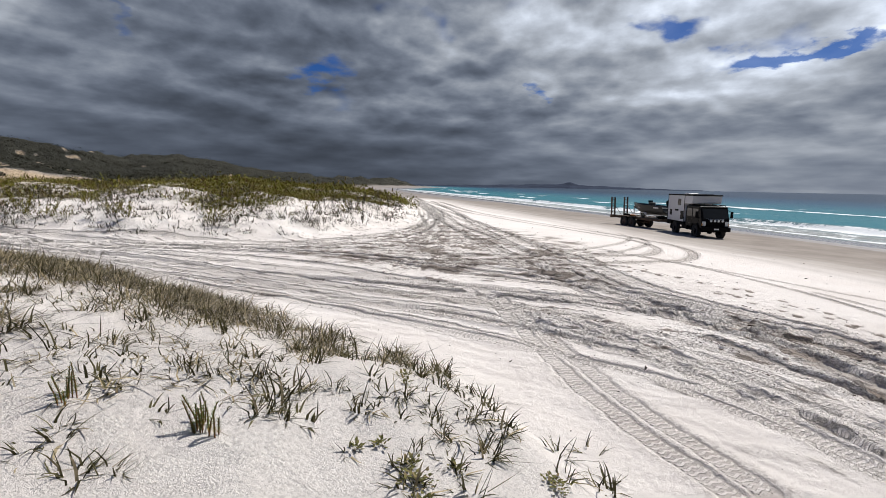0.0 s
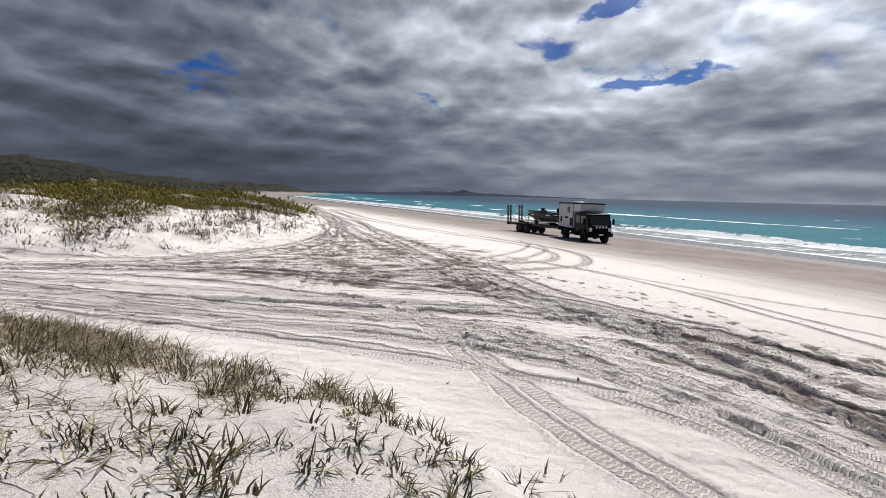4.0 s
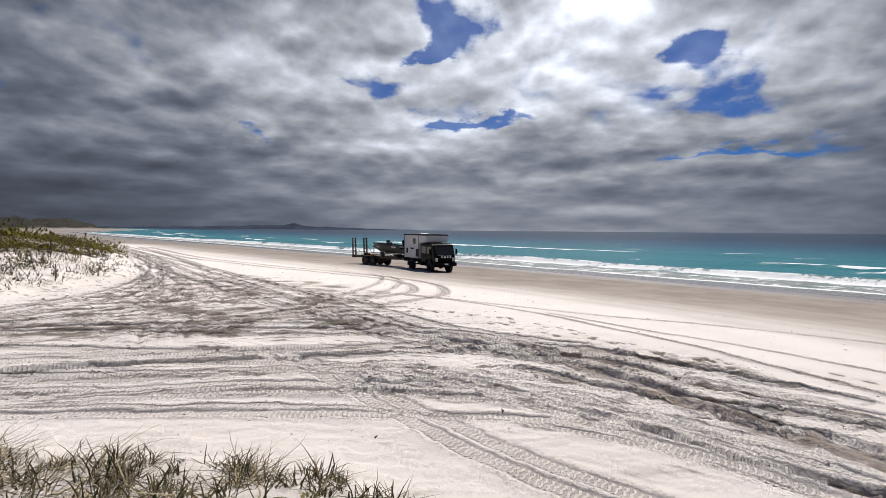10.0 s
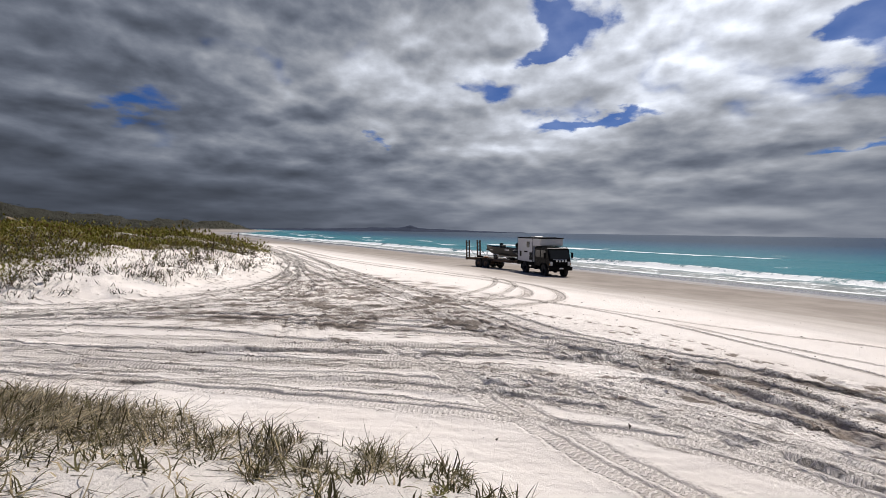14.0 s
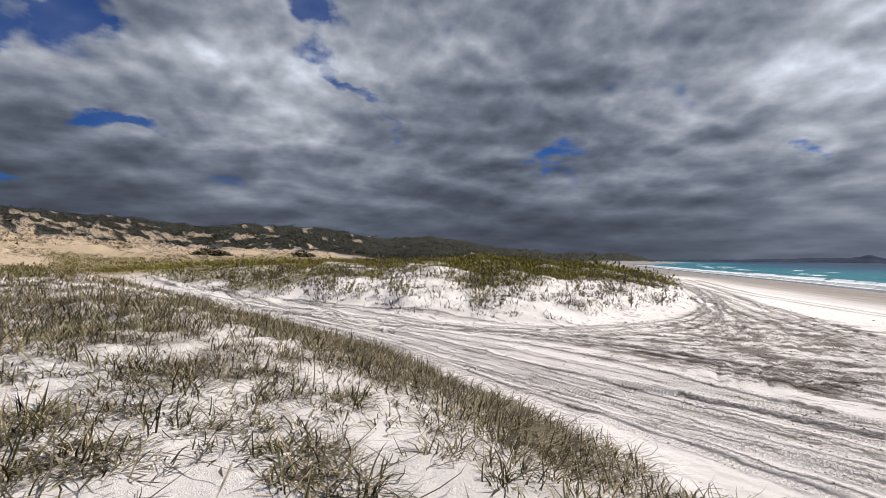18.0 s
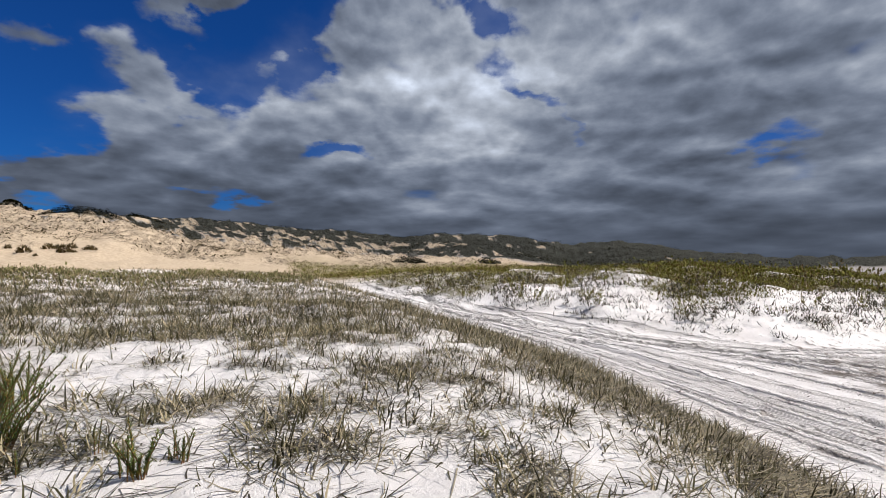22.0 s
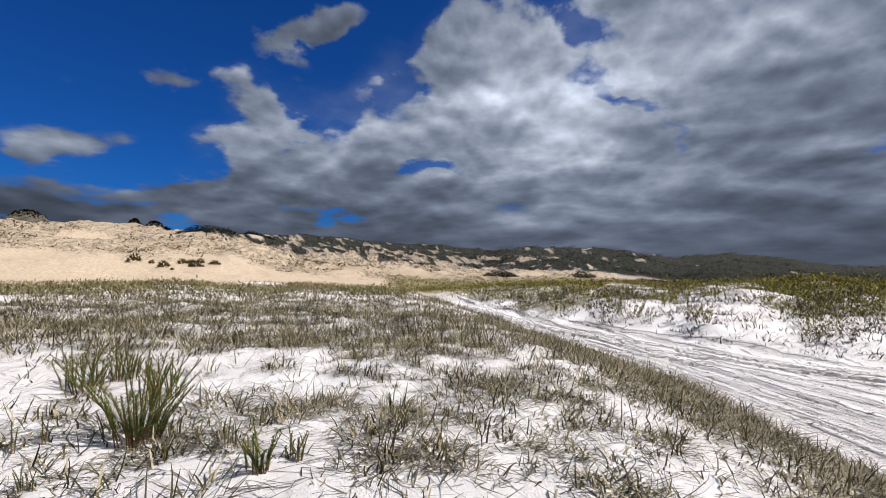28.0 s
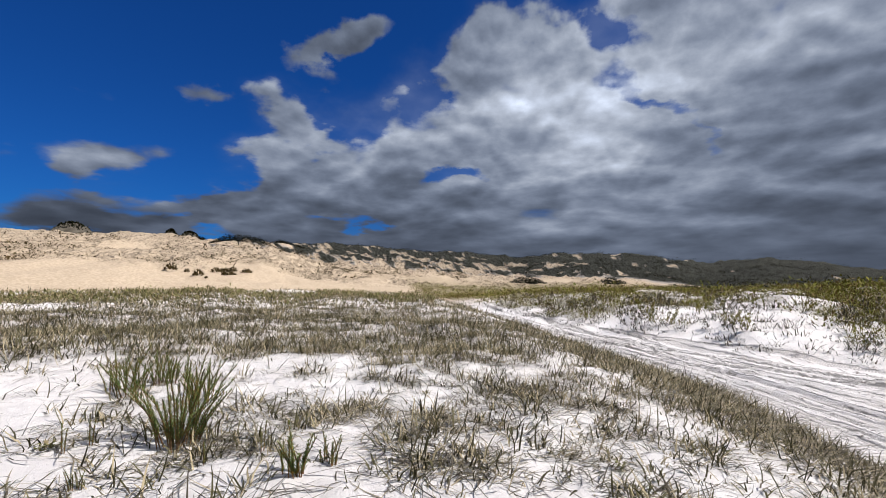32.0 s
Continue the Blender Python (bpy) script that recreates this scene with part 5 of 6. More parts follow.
# ---- loose clods, shells and twigs on the driven sand ----
def chips(x, y, size):
    """Small angular lumps, four faces each."""
    n = len(x)
    z = surface(x, y)[0]
    base = np.stack([x, y, z], 1)
    corner = rng.normal(0, 1, (n, 4, 3))
    corner /= np.linalg.norm(corner, axis=2)[:, :, None]
    v = base[:, None] + corner * size[:, None, None] * np.array([1, 1, 0.6])
    t = (np.arange(n) * 4)[:, None, None] + np.array([[0, 1, 2], [0, 2, 3], [0, 3, 1], [1, 3, 2]])[None]
    return v.reshape(-1, 3), t.reshape(-1, 3)


def clod_density(x, y):
    near, far = dune_masks(x, y)
    q = inland(x, y)
    line = np.exp(-np.square((q - 31) / 2.5)) * 0.8
    return np.where((near < 0.3) & (far < 1.2) & (q > 22), np.maximum(line * step(-0.05, 0.2, fbm(x * 0.8, y * 0.8, 2)), 0.25 + 0.5 * step(34, 38, q)), 0)


bx, by = scatter(5200, 4, 42, -58, 66, clod_density, 1.2)
hx, hy = scatter(150000, 4.5, 24, -58, 40, lambda x, y: np.clip(churned(x, y)[0], 0, 1) ** 1.5 * step(0.1, 0.45, fbm(x * 1.1, y * 1.1, 3)), 1.0)
cx, cy = scatter(150000, 4.5, 24, -58, 50, lambda x, y: np.where((dune_masks(x, y)[0] < 0.2) & (inland(x, y) > 33), 0.5, 0), 1.0)
rim = add_ruts(cx, cy)
keep = (rim[5] > 0.95) & (rim[5] < 1.9) & (rim[6] > 0.02) & (rng.uniform(0, 1, len(cx)) < 0.8)
hx, hy = np.concatenate([hx, cx[keep]]), np.concatenate([hy, cy[keep]])
heap_ob = new("churned_sand", leaf_mesh("churned_sand", [chips(hx, hy, (rng.gamma(1.5, 0.007, len(hx)) + 0.005) * np.clip(np.hypot(hx, hy) / 9, 0.7, 1.15))], HEAP))
tagged(heap_ob, "crumbled damp sand thrown up along the wheel ruts", "sand", kind="stuff")
clod_ob = new("sand_clods", leaf_mesh("sand_clods", [chips(bx, by, rng.gamma(1.6, 0.007, len(bx)) * np.clip(np.hypot(bx, by) / 9, 0.8, 2.2) + 0.004)], CLOD))
tagged(clod_ob, "small dark clods, shells and weed scraps on the sand", "debris", kind="stuff")


# ---- shapes for built things ----
def mesh_of(bm, mat, smooth=False):
    me = bpy.data.meshes.new("part")
    bm.normal_update()
    bm.to_mesh(me)
    bm.free()
    if smooth:
        me.polygons.foreach_set("use_smooth", np.ones(len(me.polygons), bool))
    me.materials.append(mat)
    return me


def block(bm, lo, hi, bevel=0.0, turn=None):
    """A box between two corners, its edges rounded, added to bm."""
    made = bmesh.ops.create_cube(bm, size=1.0)["verts"]
    size, mid = [b - a for a, b in zip(lo, hi)], [(a + b) / 2 for a, b in zip(lo, hi)]
    m = Matrix.Translation(mid) @ (turn or Matrix()) @ Matrix.Diagonal((*size, 1))
    bmesh.ops.transform(bm, matrix=m, verts=made)
    if bevel:
        edges = list({e for v in made for e in v.link_edges})
        bmesh.ops.bevel(bm, geom=edges, offset=bevel, segments=2, affect="EDGES", profile=0.5)


def boxes(mat, *rows, bevel=0.01):
    bm = bmesh.new()
    for lo, hi in rows:
        block(bm, lo, hi, bevel)
    return mesh_of(bm, mat)


def bar(bm, a, b, w, sides=8):
    """A round bar from a to b."""
    a, b = Vector(a), Vector(b)
    d = b - a
    m = Matrix.Translation((a + b) / 2) @ d.to_track_quat("Z", "Y").to_matrix().to_4x4()
    bmesh.ops.create_cone(bm, cap_ends=True, segments=sides, radius1=w, radius2=w, depth=d.length, matrix=m)


def bars(mat, w, *pairs, sides=8):
    bm = bmesh.new()
    for a, b in pairs:
        bar(bm, a, b, w, sides)
    return mesh_of(bm, mat)


def prism(mat, outline, y0, y1, bevel=0.02, smooth=False):
    """A side view (x, z) pulled from y0 to y1."""
    bm = bmesh.new()
    a = [bm.verts.new((x, y0, z)) for x, z in outline]
    b = [bm.verts.new((x, y1, z)) for x, z in outline]
    bm.faces.new(a)
    bm.faces.new(b[::-1])
    n = len(a)
    for i in range(n):
        bm.faces.new((a[i], b[i], b[(i + 1) % n], a[(i + 1) % n]))
    bmesh.ops.recalc_face_normals(bm, faces=bm.faces)
    if bevel:
        bmesh.ops.bevel(bm, geom=list(bm.edges), offset=bevel, segments=2, affect="EDGES", profile=0.5)
    return mesh_of(bm, mat, smooth)


def lathe(mat, profile, sides=28, smooth=True):
    """A profile (radius, y) turned round the y axis."""
    bm = bmesh.new()
    rows = []
    for r, y in profile:
        rows.append([bm.verts.new((r * math.cos(2 * math.pi * i / sides), y, r * math.sin(2 * math.pi * i / sides))) for i in range(sides)])
    for a, b in zip(rows[:-1], rows[1:]):
        for i in range(sides):
            j = (i + 1) % sides
            bm.faces.new((a[i], a[j], b[j], b[i]))
    bmesh.ops.holes_fill(bm, edges=[e for e in bm.edges if e.is_boundary])
    bmesh.ops.recalc_face_normals(bm, faces=bm.faces)
    return mesh_of(bm, mat, smooth)


def tyre_mesh(radius, width, rim, lugs=26):
    bm = bmesh.new()
    h = width / 2
    profile = ((rim, -h * 0.8), (radius * 0.86, -h), (radius * 0.97, -h * 0.9), (radius, -h * 0.6), (radius, h * 0.6), (radius * 0.97, h * 0.9), (radius * 0.86, h), (rim, h * 0.8))
    rows = [[bm.verts.new((r * math.cos(2 * math.pi * i / 28), y, r * math.sin(2 * math.pi * i / 28))) for i in range(28)] for r, y in profile]
    for a, b in zip(rows, rows[1:] + rows[:1]):
        for i in range(28):
            j = (i + 1) % 28
            bm.faces.new((a[i], a[j], b[j], b[i]))
    bmesh.ops.recalc_face_normals(bm, faces=bm.faces)
    for i in range(lugs):
        for s in (-1, 1):
            turn = Matrix.Rotation(2 * math.pi * (i + 0.25 * s) / lugs, 4, "Y")
            made = bmesh.ops.create_cube(bm, size=1.0)["verts"]
            m = turn @ Matrix.Translation((radius + 0.008, s * h * 0.5, 0)) @ Matrix.Rotation(0.35 * s, 4, "X") @ Matrix.Diagonal((0.03, h * 0.95, radius * 0.12, 1))
            bmesh.ops.transform(bm, matrix=m, verts=made)
    return mesh_of(bm, RUBBER)


def wheel(parent, place, radius, width, rim, tyre, disc, mat_label=""):
    ob = new("wheel")
    ob.parent = parent
    ob.matrix_basis = pose(*place)
    tagged(ob, mat_label)
    part("tyre", tyre, None, ob)
    part("rim", disc, None, ob, "steel rim with hub")
    return ob


def rim_mesh(rim, width, mat, outer=1):
    h = width * 0.4
    return lathe(mat, ((rim, -h), (rim * 0.95, -h * 0.3), (rim * 0.55, outer * h * 0.5), (rim * 0.3, outer * h * 0.8), (rim * 0.28, outer * h * 1.15), (rim * 0.05, outer * h * 1.2), (0.01, outer * h * 1.2), (0.01, 0), (rim * 0.6, -outer * h * 0.1), (rim * 0.97, h), (rim, h)), 20)


def sheet_front(mat, x, y0, y1, z0, z1, thick=0.012, slope=0.0, bevel=0.004):
    bm = bmesh.new()
    block(bm, (x, y0, z0), (x + thick, y1, z1), bevel)
    for v in bm.verts:
        v.co.x += slope * (z1 - v.co.z)
    return mesh_of(bm, mat)


# ---- the camper truck on the hard sand ----
def build_truck(x, y, heading):
    t = new("camper_truck")
    t.matrix_basis = pose(x, y, float(height_at(x, y)[0]) - 0.03, 0, 0, heading)
    tagged(t, "black crew-cab truck with white camper box parked on damp sand", "truck")
    # chassis, x forward, front axle at 1.95, rear axle at -1.95
    part("chassis_rail", boxes(BLACK_MATT, ((-3.5, 0.36, 0.72), (2.75, 0.46, 0.94))), None, t)
    part("chassis_rail", boxes(BLACK_MATT, ((-3.5, -0.46, 0.72), (2.75, -0.36, 0.94))), None, t)
    for ax in (1.95, -1.95):
        part("axle", bars(BLACK_MATT, 0.075, ((ax, -0.85, 0.52), (ax, 0.85, 0.52))), None, t)
        part("differential", lathe(BLACK_MATT, ((0.02, -0.2), (0.17, -0.14), (0.2, 0), (0.17, 0.14), (0.02, 0.2)), 14), None, t).location = (ax, 0.1, 0.52)
    tyre = tyre_mesh(0.52, 0.32, 0.27)
    left_rim, right_rim = rim_mesh(0.27, 0.32, BLACK, 1), rim_mesh(0.27, 0.32, BLACK, -1)
    for ax in (1.95, -1.95):
        for s in (-1, 1):
            wheel(t, (ax, s * 0.92, 0.52), 0.52, 0.32, 0.27, tyre, left_rim if s > 0 else right_rim)
    # cab
    cab = part("cab", prism(BLACK, ((0.05, 0.95), (0.05, 2.42), (0.2, 2.5), (2.35, 2.5), (2.58, 2.40), (2.92, 1.52), (2.98, 1.2), (2.94, 0.86), (2.62, 0.80), (2.5, 1.06), (2.2, 1.18), (1.7, 1.18), (1.42, 1.05), (1.32, 0.86), (0.3, 0.86)), -1.02, 1.02, 0.045), None, t, "glossy black crew cab")
    bm = bmesh.new()
    block(bm, (2.60, -0.90, 1.58), (2.62, 0.90, 2.34), 0.006)
    for v in bm.verts:
        v.co.x += 0.335 * (2.36 - v.co.z) / 0.76 + 0.005
    part("windscreen", mesh_of(bm, GLASS), None, t, "dark tinted glass")
    for s in (-1, 1):
        w = 1.022 if s > 0 else -1.034
        for x0, x1 in ((1.42, 2.30), (0.32, 1.22)):
            door = part("cab_door", boxes(BLACK, ((x0 - 0.1, w - 0.002 if s > 0 else w - 0.004, 1.0), (x1 + 0.08, w + 0.012 if s > 0 else w + 0.014, 2.36)), bevel=0.006), None, t)
            part("side_window", boxes(GLASS, ((x0, w + (0.013 if s > 0 else -0.007), 1.66), (x1, w + (0.02 if s > 0 else 0.0), 2.28)), bevel=0.003), None, door, "tinted glass")
            part("door_handle", boxes(BLACK_MATT, ((x0 - 0.02, w + (0.014 if s > 0 else -0.03), 1.5), (x0 + 0.16, w + (0.04 if s > 0 else -0.004), 1.54)), bevel=0.006), None, door)
        part("mirror", boxes(BLACK_MATT, ((2.62, s * 1.30 - 0.1, 1.62), (2.70, s * 1.30 + 0.1, 2.12)), bevel=0.03), None, t)
        part("mirror_arm", bars(BLACK_MATT, 0.014, ((2.5, s * 1.0, 2.22), (2.64, s * 1.28, 2.10)), ((2.66, s * 1.0, 1.6), (2.66, s * 1.28, 1.7))), None, t)
        lamp = part("headlight", boxes(LENS, ((2.92, s * 0.84 - 0.13, 1.02), (3.0, s * 0.84 + 0.13, 1.36)), bevel=0.03), None, t, "clear headlight lens")
        part("indicator", boxes(AMBER, ((2.94, s * 0.98 - 0.03, 1.05), (3.0, s * 0.98 + 0.03, 1.2)), bevel=0.012), None, lamp, "amber lens")
        part("mudguard", prism(BLACK_MATT, ((1.28, 0.72), (1.38, 1.0), (1.6, 1.18), (2.3, 1.18), (2.52, 1.0), (2.62, 0.78), (2.56, 0.76), (2.44, 0.98), (2.26, 1.12), (1.64, 1.12), (1.44, 0.98), (1.36, 0.70)), s * 0.98 - 0.12, s * 0.98 + 0.12, 0.01), None, t)
        part("side_step", boxes(BLACK_MATT, ((0.5, s * 0.96 - 0.1, 0.56), (1.25, s * 0.96 + 0.1, 0.62)), bevel=0.012), None, t)
    for yy in (-0.42, -0.14, 0.14, 0.42):
        spot = part("spot_lamp", lathe(BLACK_MATT, ((0.02, -0.07), (0.09, -0.05), (0.115, 0.0), (0.115, 0.03), (0.1, 0.035)), 18), None, t)
        spot.matrix_basis = pose(3.14, yy, 1.42, 0, 0, -90)
        part("lens", lathe(LENS, ((0.005, 0.045), (0.06, 0.042), (0.1, 0.034), (0.1, 0.03), (0.005, 0.03)), 18), None, spot, "round clear lens")
    part("front_bar", boxes(BLACK_MATT, ((2.95, -1.05, 0.62), (3.22, 1.05, 0.94)), ((3.02, -0.62, 0.94), (3.14, 0.62, 1.02)), bevel=0.03), None, t, "matt black steel bull bar")
    part("bull_bar_hoop", bars(BLACK_MATT, 0.032, ((3.1, -0.6, 0.95), (3.1, -0.6, 1.34)), ((3.1, -0.6, 1.34), (3.1, 0.6, 1.34)), ((3.1, 0.6, 1.34), (3.1, 0.6, 0.95))), None, t)
    part("grille", boxes(BLACK_MATT, *[((2.94, -0.62, z), (2.985, 0.62, z + 0.035)) for z in (1.06, 1.13, 1.20, 1.27)], bevel=0.006), None, t)
    part("number_plate", boxes(WHITE, ((3.222, -0.18, 0.74), (3.23, 0.18, 0.85)), bevel=0.002), None, t)
    part("bonnet_lettering", boxes(PANEL, *[((2.955 - 0.0, -0.66 + i * 0.12, 1.53), (2.972, -0.66 + i * 0.12 + 0.08, 1.565)) for i in range(11)], bevel=0.0), None, t, "row of pale unreadable letters")
    part("sun_visor", boxes(BLACK_MATT, ((2.40, -0.98, 2.40), (2.72, 0.98, 2.46)), bevel=0.02), None, t)
    part("roof_bar", bars(BLACK_MATT, 0.025, ((2.3, -0.95, 2.58), (2.3, 0.95, 2.58)), ((0.3, -0.95, 2.58), (2.3, -0.95, 2.58)), ((0.3, 0.95, 2.58), (2.3, 0.95, 2.58)), ((2.3, -0.95, 2.48), (2.3, -0.95, 2.58)), ((2.3, 0.95, 2.48), (2.3, 0.95, 2.58))), None, t)
    part("antenna", bars(BLACK_MATT, 0.009, ((3.08, -0.95, 0.94), (3.08, -0.97, 2.75)), sides=6), None, t)
    part("snorkel", bars(BLACK_MATT, 0.055, ((0.12, 1.0, 1.3), (0.12, 1.0, 2.65)), ((0.12, 1.0, 2.65), (0.28, 1.0, 2.68))), None, t)
    # underneath
    part("fuel_tank", boxes(BLACK_MATT, ((-0.75, -0.98, 0.55), (0.35, -0.5, 0.98)), bevel=0.06), None, t)
    part("tool_box", boxes(BLACK_MATT, ((-1.05, 0.52, 0.52), (0.0, 1.02, 0.98)), bevel=0.02), None, t)
    part("ladder_step", bars(BLACK_MATT, 0.012, ((1.0, 1.0, 0.30), (1.0, 1.0, 0.6)), ((0.6, 1.0, 0.30), (0.6, 1.0, 0.6)), ((0.6, 1.0, 0.32), (1.0, 1.0, 0.32)), ((0.6, 1.0, 0.45), (1.0, 1.0, 0.45))), None, t)
    # camper box
    box = part("camper_box", prism(PANEL, ((-3.45, 1.12), (-0.08, 1.12), (-0.08, 2.62), (1.30, 2.66), (1.34, 3.28), (-3.45, 3.28)), -1.12, 1.12, 0.03), None, t, "white composite camper box")
    part("camper_roof", boxes(BLACK_MATT, ((-3.52, -1.16, 3.27), (1.40, 1.16, 3.37)), bevel=0.03), None, t, "black roof edge")
    part("camper_base", prism(BLACK_MATT, ((-3.5, 1.14), (-0.06, 1.14), (-0.06, 0.96), (-1.2, 0.94), (-1.45, 1.05), (-2.45, 1.05), (-2.7, 0.78), (-3.2, 0.72), (-3.5, 0.9)), -1.1, 1.1, 0.015), None, t, "black lower skirt")
    part("nose_panel", boxes(PANEL, ((1.335, -1.02, 2.72), (1.35, 1.02, 3.22)), bevel=0.01), None, t)
    for xx in (-3.46, -0.1):
        for s in (-1, 1):
            part("corner_trim", boxes(BLACK_MATT, ((xx - 0.03, s * 1.122 - 0.02, 1.12), (xx + 0.03, s * 1.122 + 0.02, 3.28)), bevel=0.008), None, t)
    for s, rows in ((1, (("camper_window", -1.75, -0.62, 2.42, 2.98, GLASS), ("camper_door", -2.92, -2.22, 1.2, 3.02, BLACK), ("hatch", -2.1, -1.58, 1.45, 1.92, BLACK), ("hatch", -0.62, -0.16, 1.32, 1.95, BLACK))),
                    (-1, (("camper_window", -1.4, -0.8, 2.45, 2.98, GLASS), ("hatch", -2.95, -2.55, 1.55, 2.05, BLACK), ("hatch", -0.75, -0.2, 1.3, 2.0, BLACK), ("vent", -1.9, -1.2, 1.95, 2.1, BLACK_MATT)))):
        for name, x0, x1, z0, z1, mat in rows:
            y0 = 1.115 if s > 0 else -1.145
            pane = part(name, boxes(mat, ((x0, y0, z0), (x1, y0 + 0.03, z1)), bevel=0.014), None, t, "dark panel with rounded corners")
            if name in ("camper_door", "hatch"):
                part("handle", boxes(ALLOY, ((x0 + 0.06, y0 + (0.03 if s > 0 else -0.02), (z0 + z1) / 2), (x0 + 0.10, y0 + (0.05 if s > 0 else 0.0), (z0 + z1) / 2 + 0.12)), bevel=0.004), None, pane, "metal handle")
    part("awning", boxes(BLACK_MATT, ((-3.4, 1.12, 3.10), (0.35, 1.26, 3.26)), bevel=0.03), None, t, "rolled black awning case")
    for y0 in (-0.85, 0.35):
        for z0 in (1.35, 2.35):
            part("rear_window", boxes(GLASS, ((-3.475, y0, z0), (-3.445, y0 + 0.5, z0 + 0.62)), bevel=0.012), None, t)
    part("roof_hatch", prism(WHITE, ((-2.1, 3.36), (-2.05, 3.46), (-1.2, 3.46), (-1.1, 3.36)), -0.4, 0.4, 0.03), None, t, "white roof air unit")
    part("solar_panel", boxes(GLASS, ((-0.8, -0.7, 3.372), (0.9, 0.7, 3.41)), bevel=0.006), None, t)
    part("rear_bar", boxes(BLACK_MATT, ((-3.72, -1.05, 0.72), (-3.52, 1.05, 0.98)), bevel=0.02), None, t)
    part("tow_hitch", boxes(STEEL, ((-3.95, -0.12, 0.62), (-3.5, 0.12, 0.86)), bevel=0.02), None, t)
    for s in (-1, 1):
        part("tail_light", boxes(AMBER, ((-3.735, s * 0.86 - 0.14, 0.8), (-3.715, s * 0.86 + 0.14, 0.92)), bevel=0.005), None, t, "amber and red tail light")
        part("mud_flap", boxes(RUBBER, ((-2.68, s * 0.92 - 0.2, 0.35), (-2.66, s * 0.92 + 0.2, 0.95)), bevel=0.003), None, t)
    return t


def build_trailer(x, y, heading):
    """Flat tandem trailer; x forward, origin on the sand between its axles."""
    t = new("flatbed_trailer")
    base = float(height_at(x, y)[0]) - 0.03
    t.matrix_basis = pose(x, y, base, 0, 0, heading)
    tagged(t, "rusty tandem flatbed trailer with raised steel ramps behind the truck", "trailer")
    tyre, rl, rr = tyre_mesh(0.5, 0.28, 0.26, 24), rim_mesh(0.26, 0.28, STEEL, 1), rim_mesh(0.26, 0.28, STEEL, -1)
    for ax in (-0.56, 0.56):
        part("axle", bars(STEEL, 0.06, ((ax, -1.0, 0.5), (ax, 1.0, 0.5))), None, t)
        for s in (-1, 1):
            wheel(t, (ax, s * 1.0, 0.5), 0.5, 0.28, 0.26, tyre, rl if s > 0 else rr)
            part("leaf_spring", prism(STEEL, ((ax - 0.45, 0.72), (ax, 0.60), (ax + 0.45, 0.72), (ax + 0.45, 0.76), (ax, 0.68), (ax - 0.45, 0.76)), s * 0.72 - 0.04, s * 0.72 + 0.04, 0.0), None, t)
    for s in (-1, 1):
        part("side_rail", boxes(STEEL, ((-2.75, s * 0.8 - 0.06, 0.78), (4.1, s * 0.8 + 0.06, 0.98)), bevel=0.012), None, t)
        part("mudguard", prism(STEEL, ((-1.22, 0.92), (-1.14, 1.08), (1.14, 1.08), (1.22, 0.92), (1.18, 0.9), (1.1, 1.05), (-1.1, 1.05), (-1.18, 0.9)), s * 1.03 - 0.17, s * 1.03 + 0.17, 0.006), None, t)
        part("drawbar", bars(STEEL, 0.06, ((4.0, s * 0.75, 0.86), (5.15, s * 0.06, 0.80))), None, t)
        # ramp standing upright
        ramp = new("loading_ramp")
        ramp.parent = t
        ramp.matrix_basis = pose(-2.72, s * 0.78, 0.74, 0, -3, 0)
        tagged(ramp, "rusty steel ladder ramp standing upright")
        for e in (-0.2, 0.2):
            part("stringer", boxes(STEEL, ((-0.09, e - 0.035, 0.0), (0.09, e + 0.035, 2.15)), bevel=0.008), None, ramp)
        for k3 in range(13):
            part("rung", boxes(STEEL, ((-0.05, -0.17, 0.1 + k3 * 0.16), (0.05, 0.17, 0.15 + k3 * 0.16)), bevel=0.006), None, ramp)
        part("ramp_brace", bars(STEEL, 0.022, ((-2.62, s * 0.78, 2.1), (-1.35, s * 0.74, 1.02))), None, t)
    part("coupling", boxes(STEEL, ((5.05, -0.09, 0.72), (5.5, 0.09, 0.88)), bevel=0.02), None, t)
    part("jockey_wheel", bars(STEEL, 0.035, ((4.9, 0.25, 0.35), (4.9, 0.25, 1.05))), None, t)
    for k3 in range(46):
        x0 = -2.74 + k3 * 0.148
        part("deck_plank", PLANK, None, t).matrix_basis = pose(x0 + 0.07, 0, 0.985 + 0.004 * ((k3 * 7) % 3), 0, 0, 0.15 * ((k3 * 5) % 3 - 1))
    part("tail_beam", boxes(STEEL, ((-2.86, -1.05, 0.74), (-2.74, 1.05, 0.96)), bevel=0.012), None, t)
    return t, base


PLANK = boxes(DECK, ((-0.07, -0.93, 0.0), (0.07, 0.93, 0.035)), bevel=0.006)


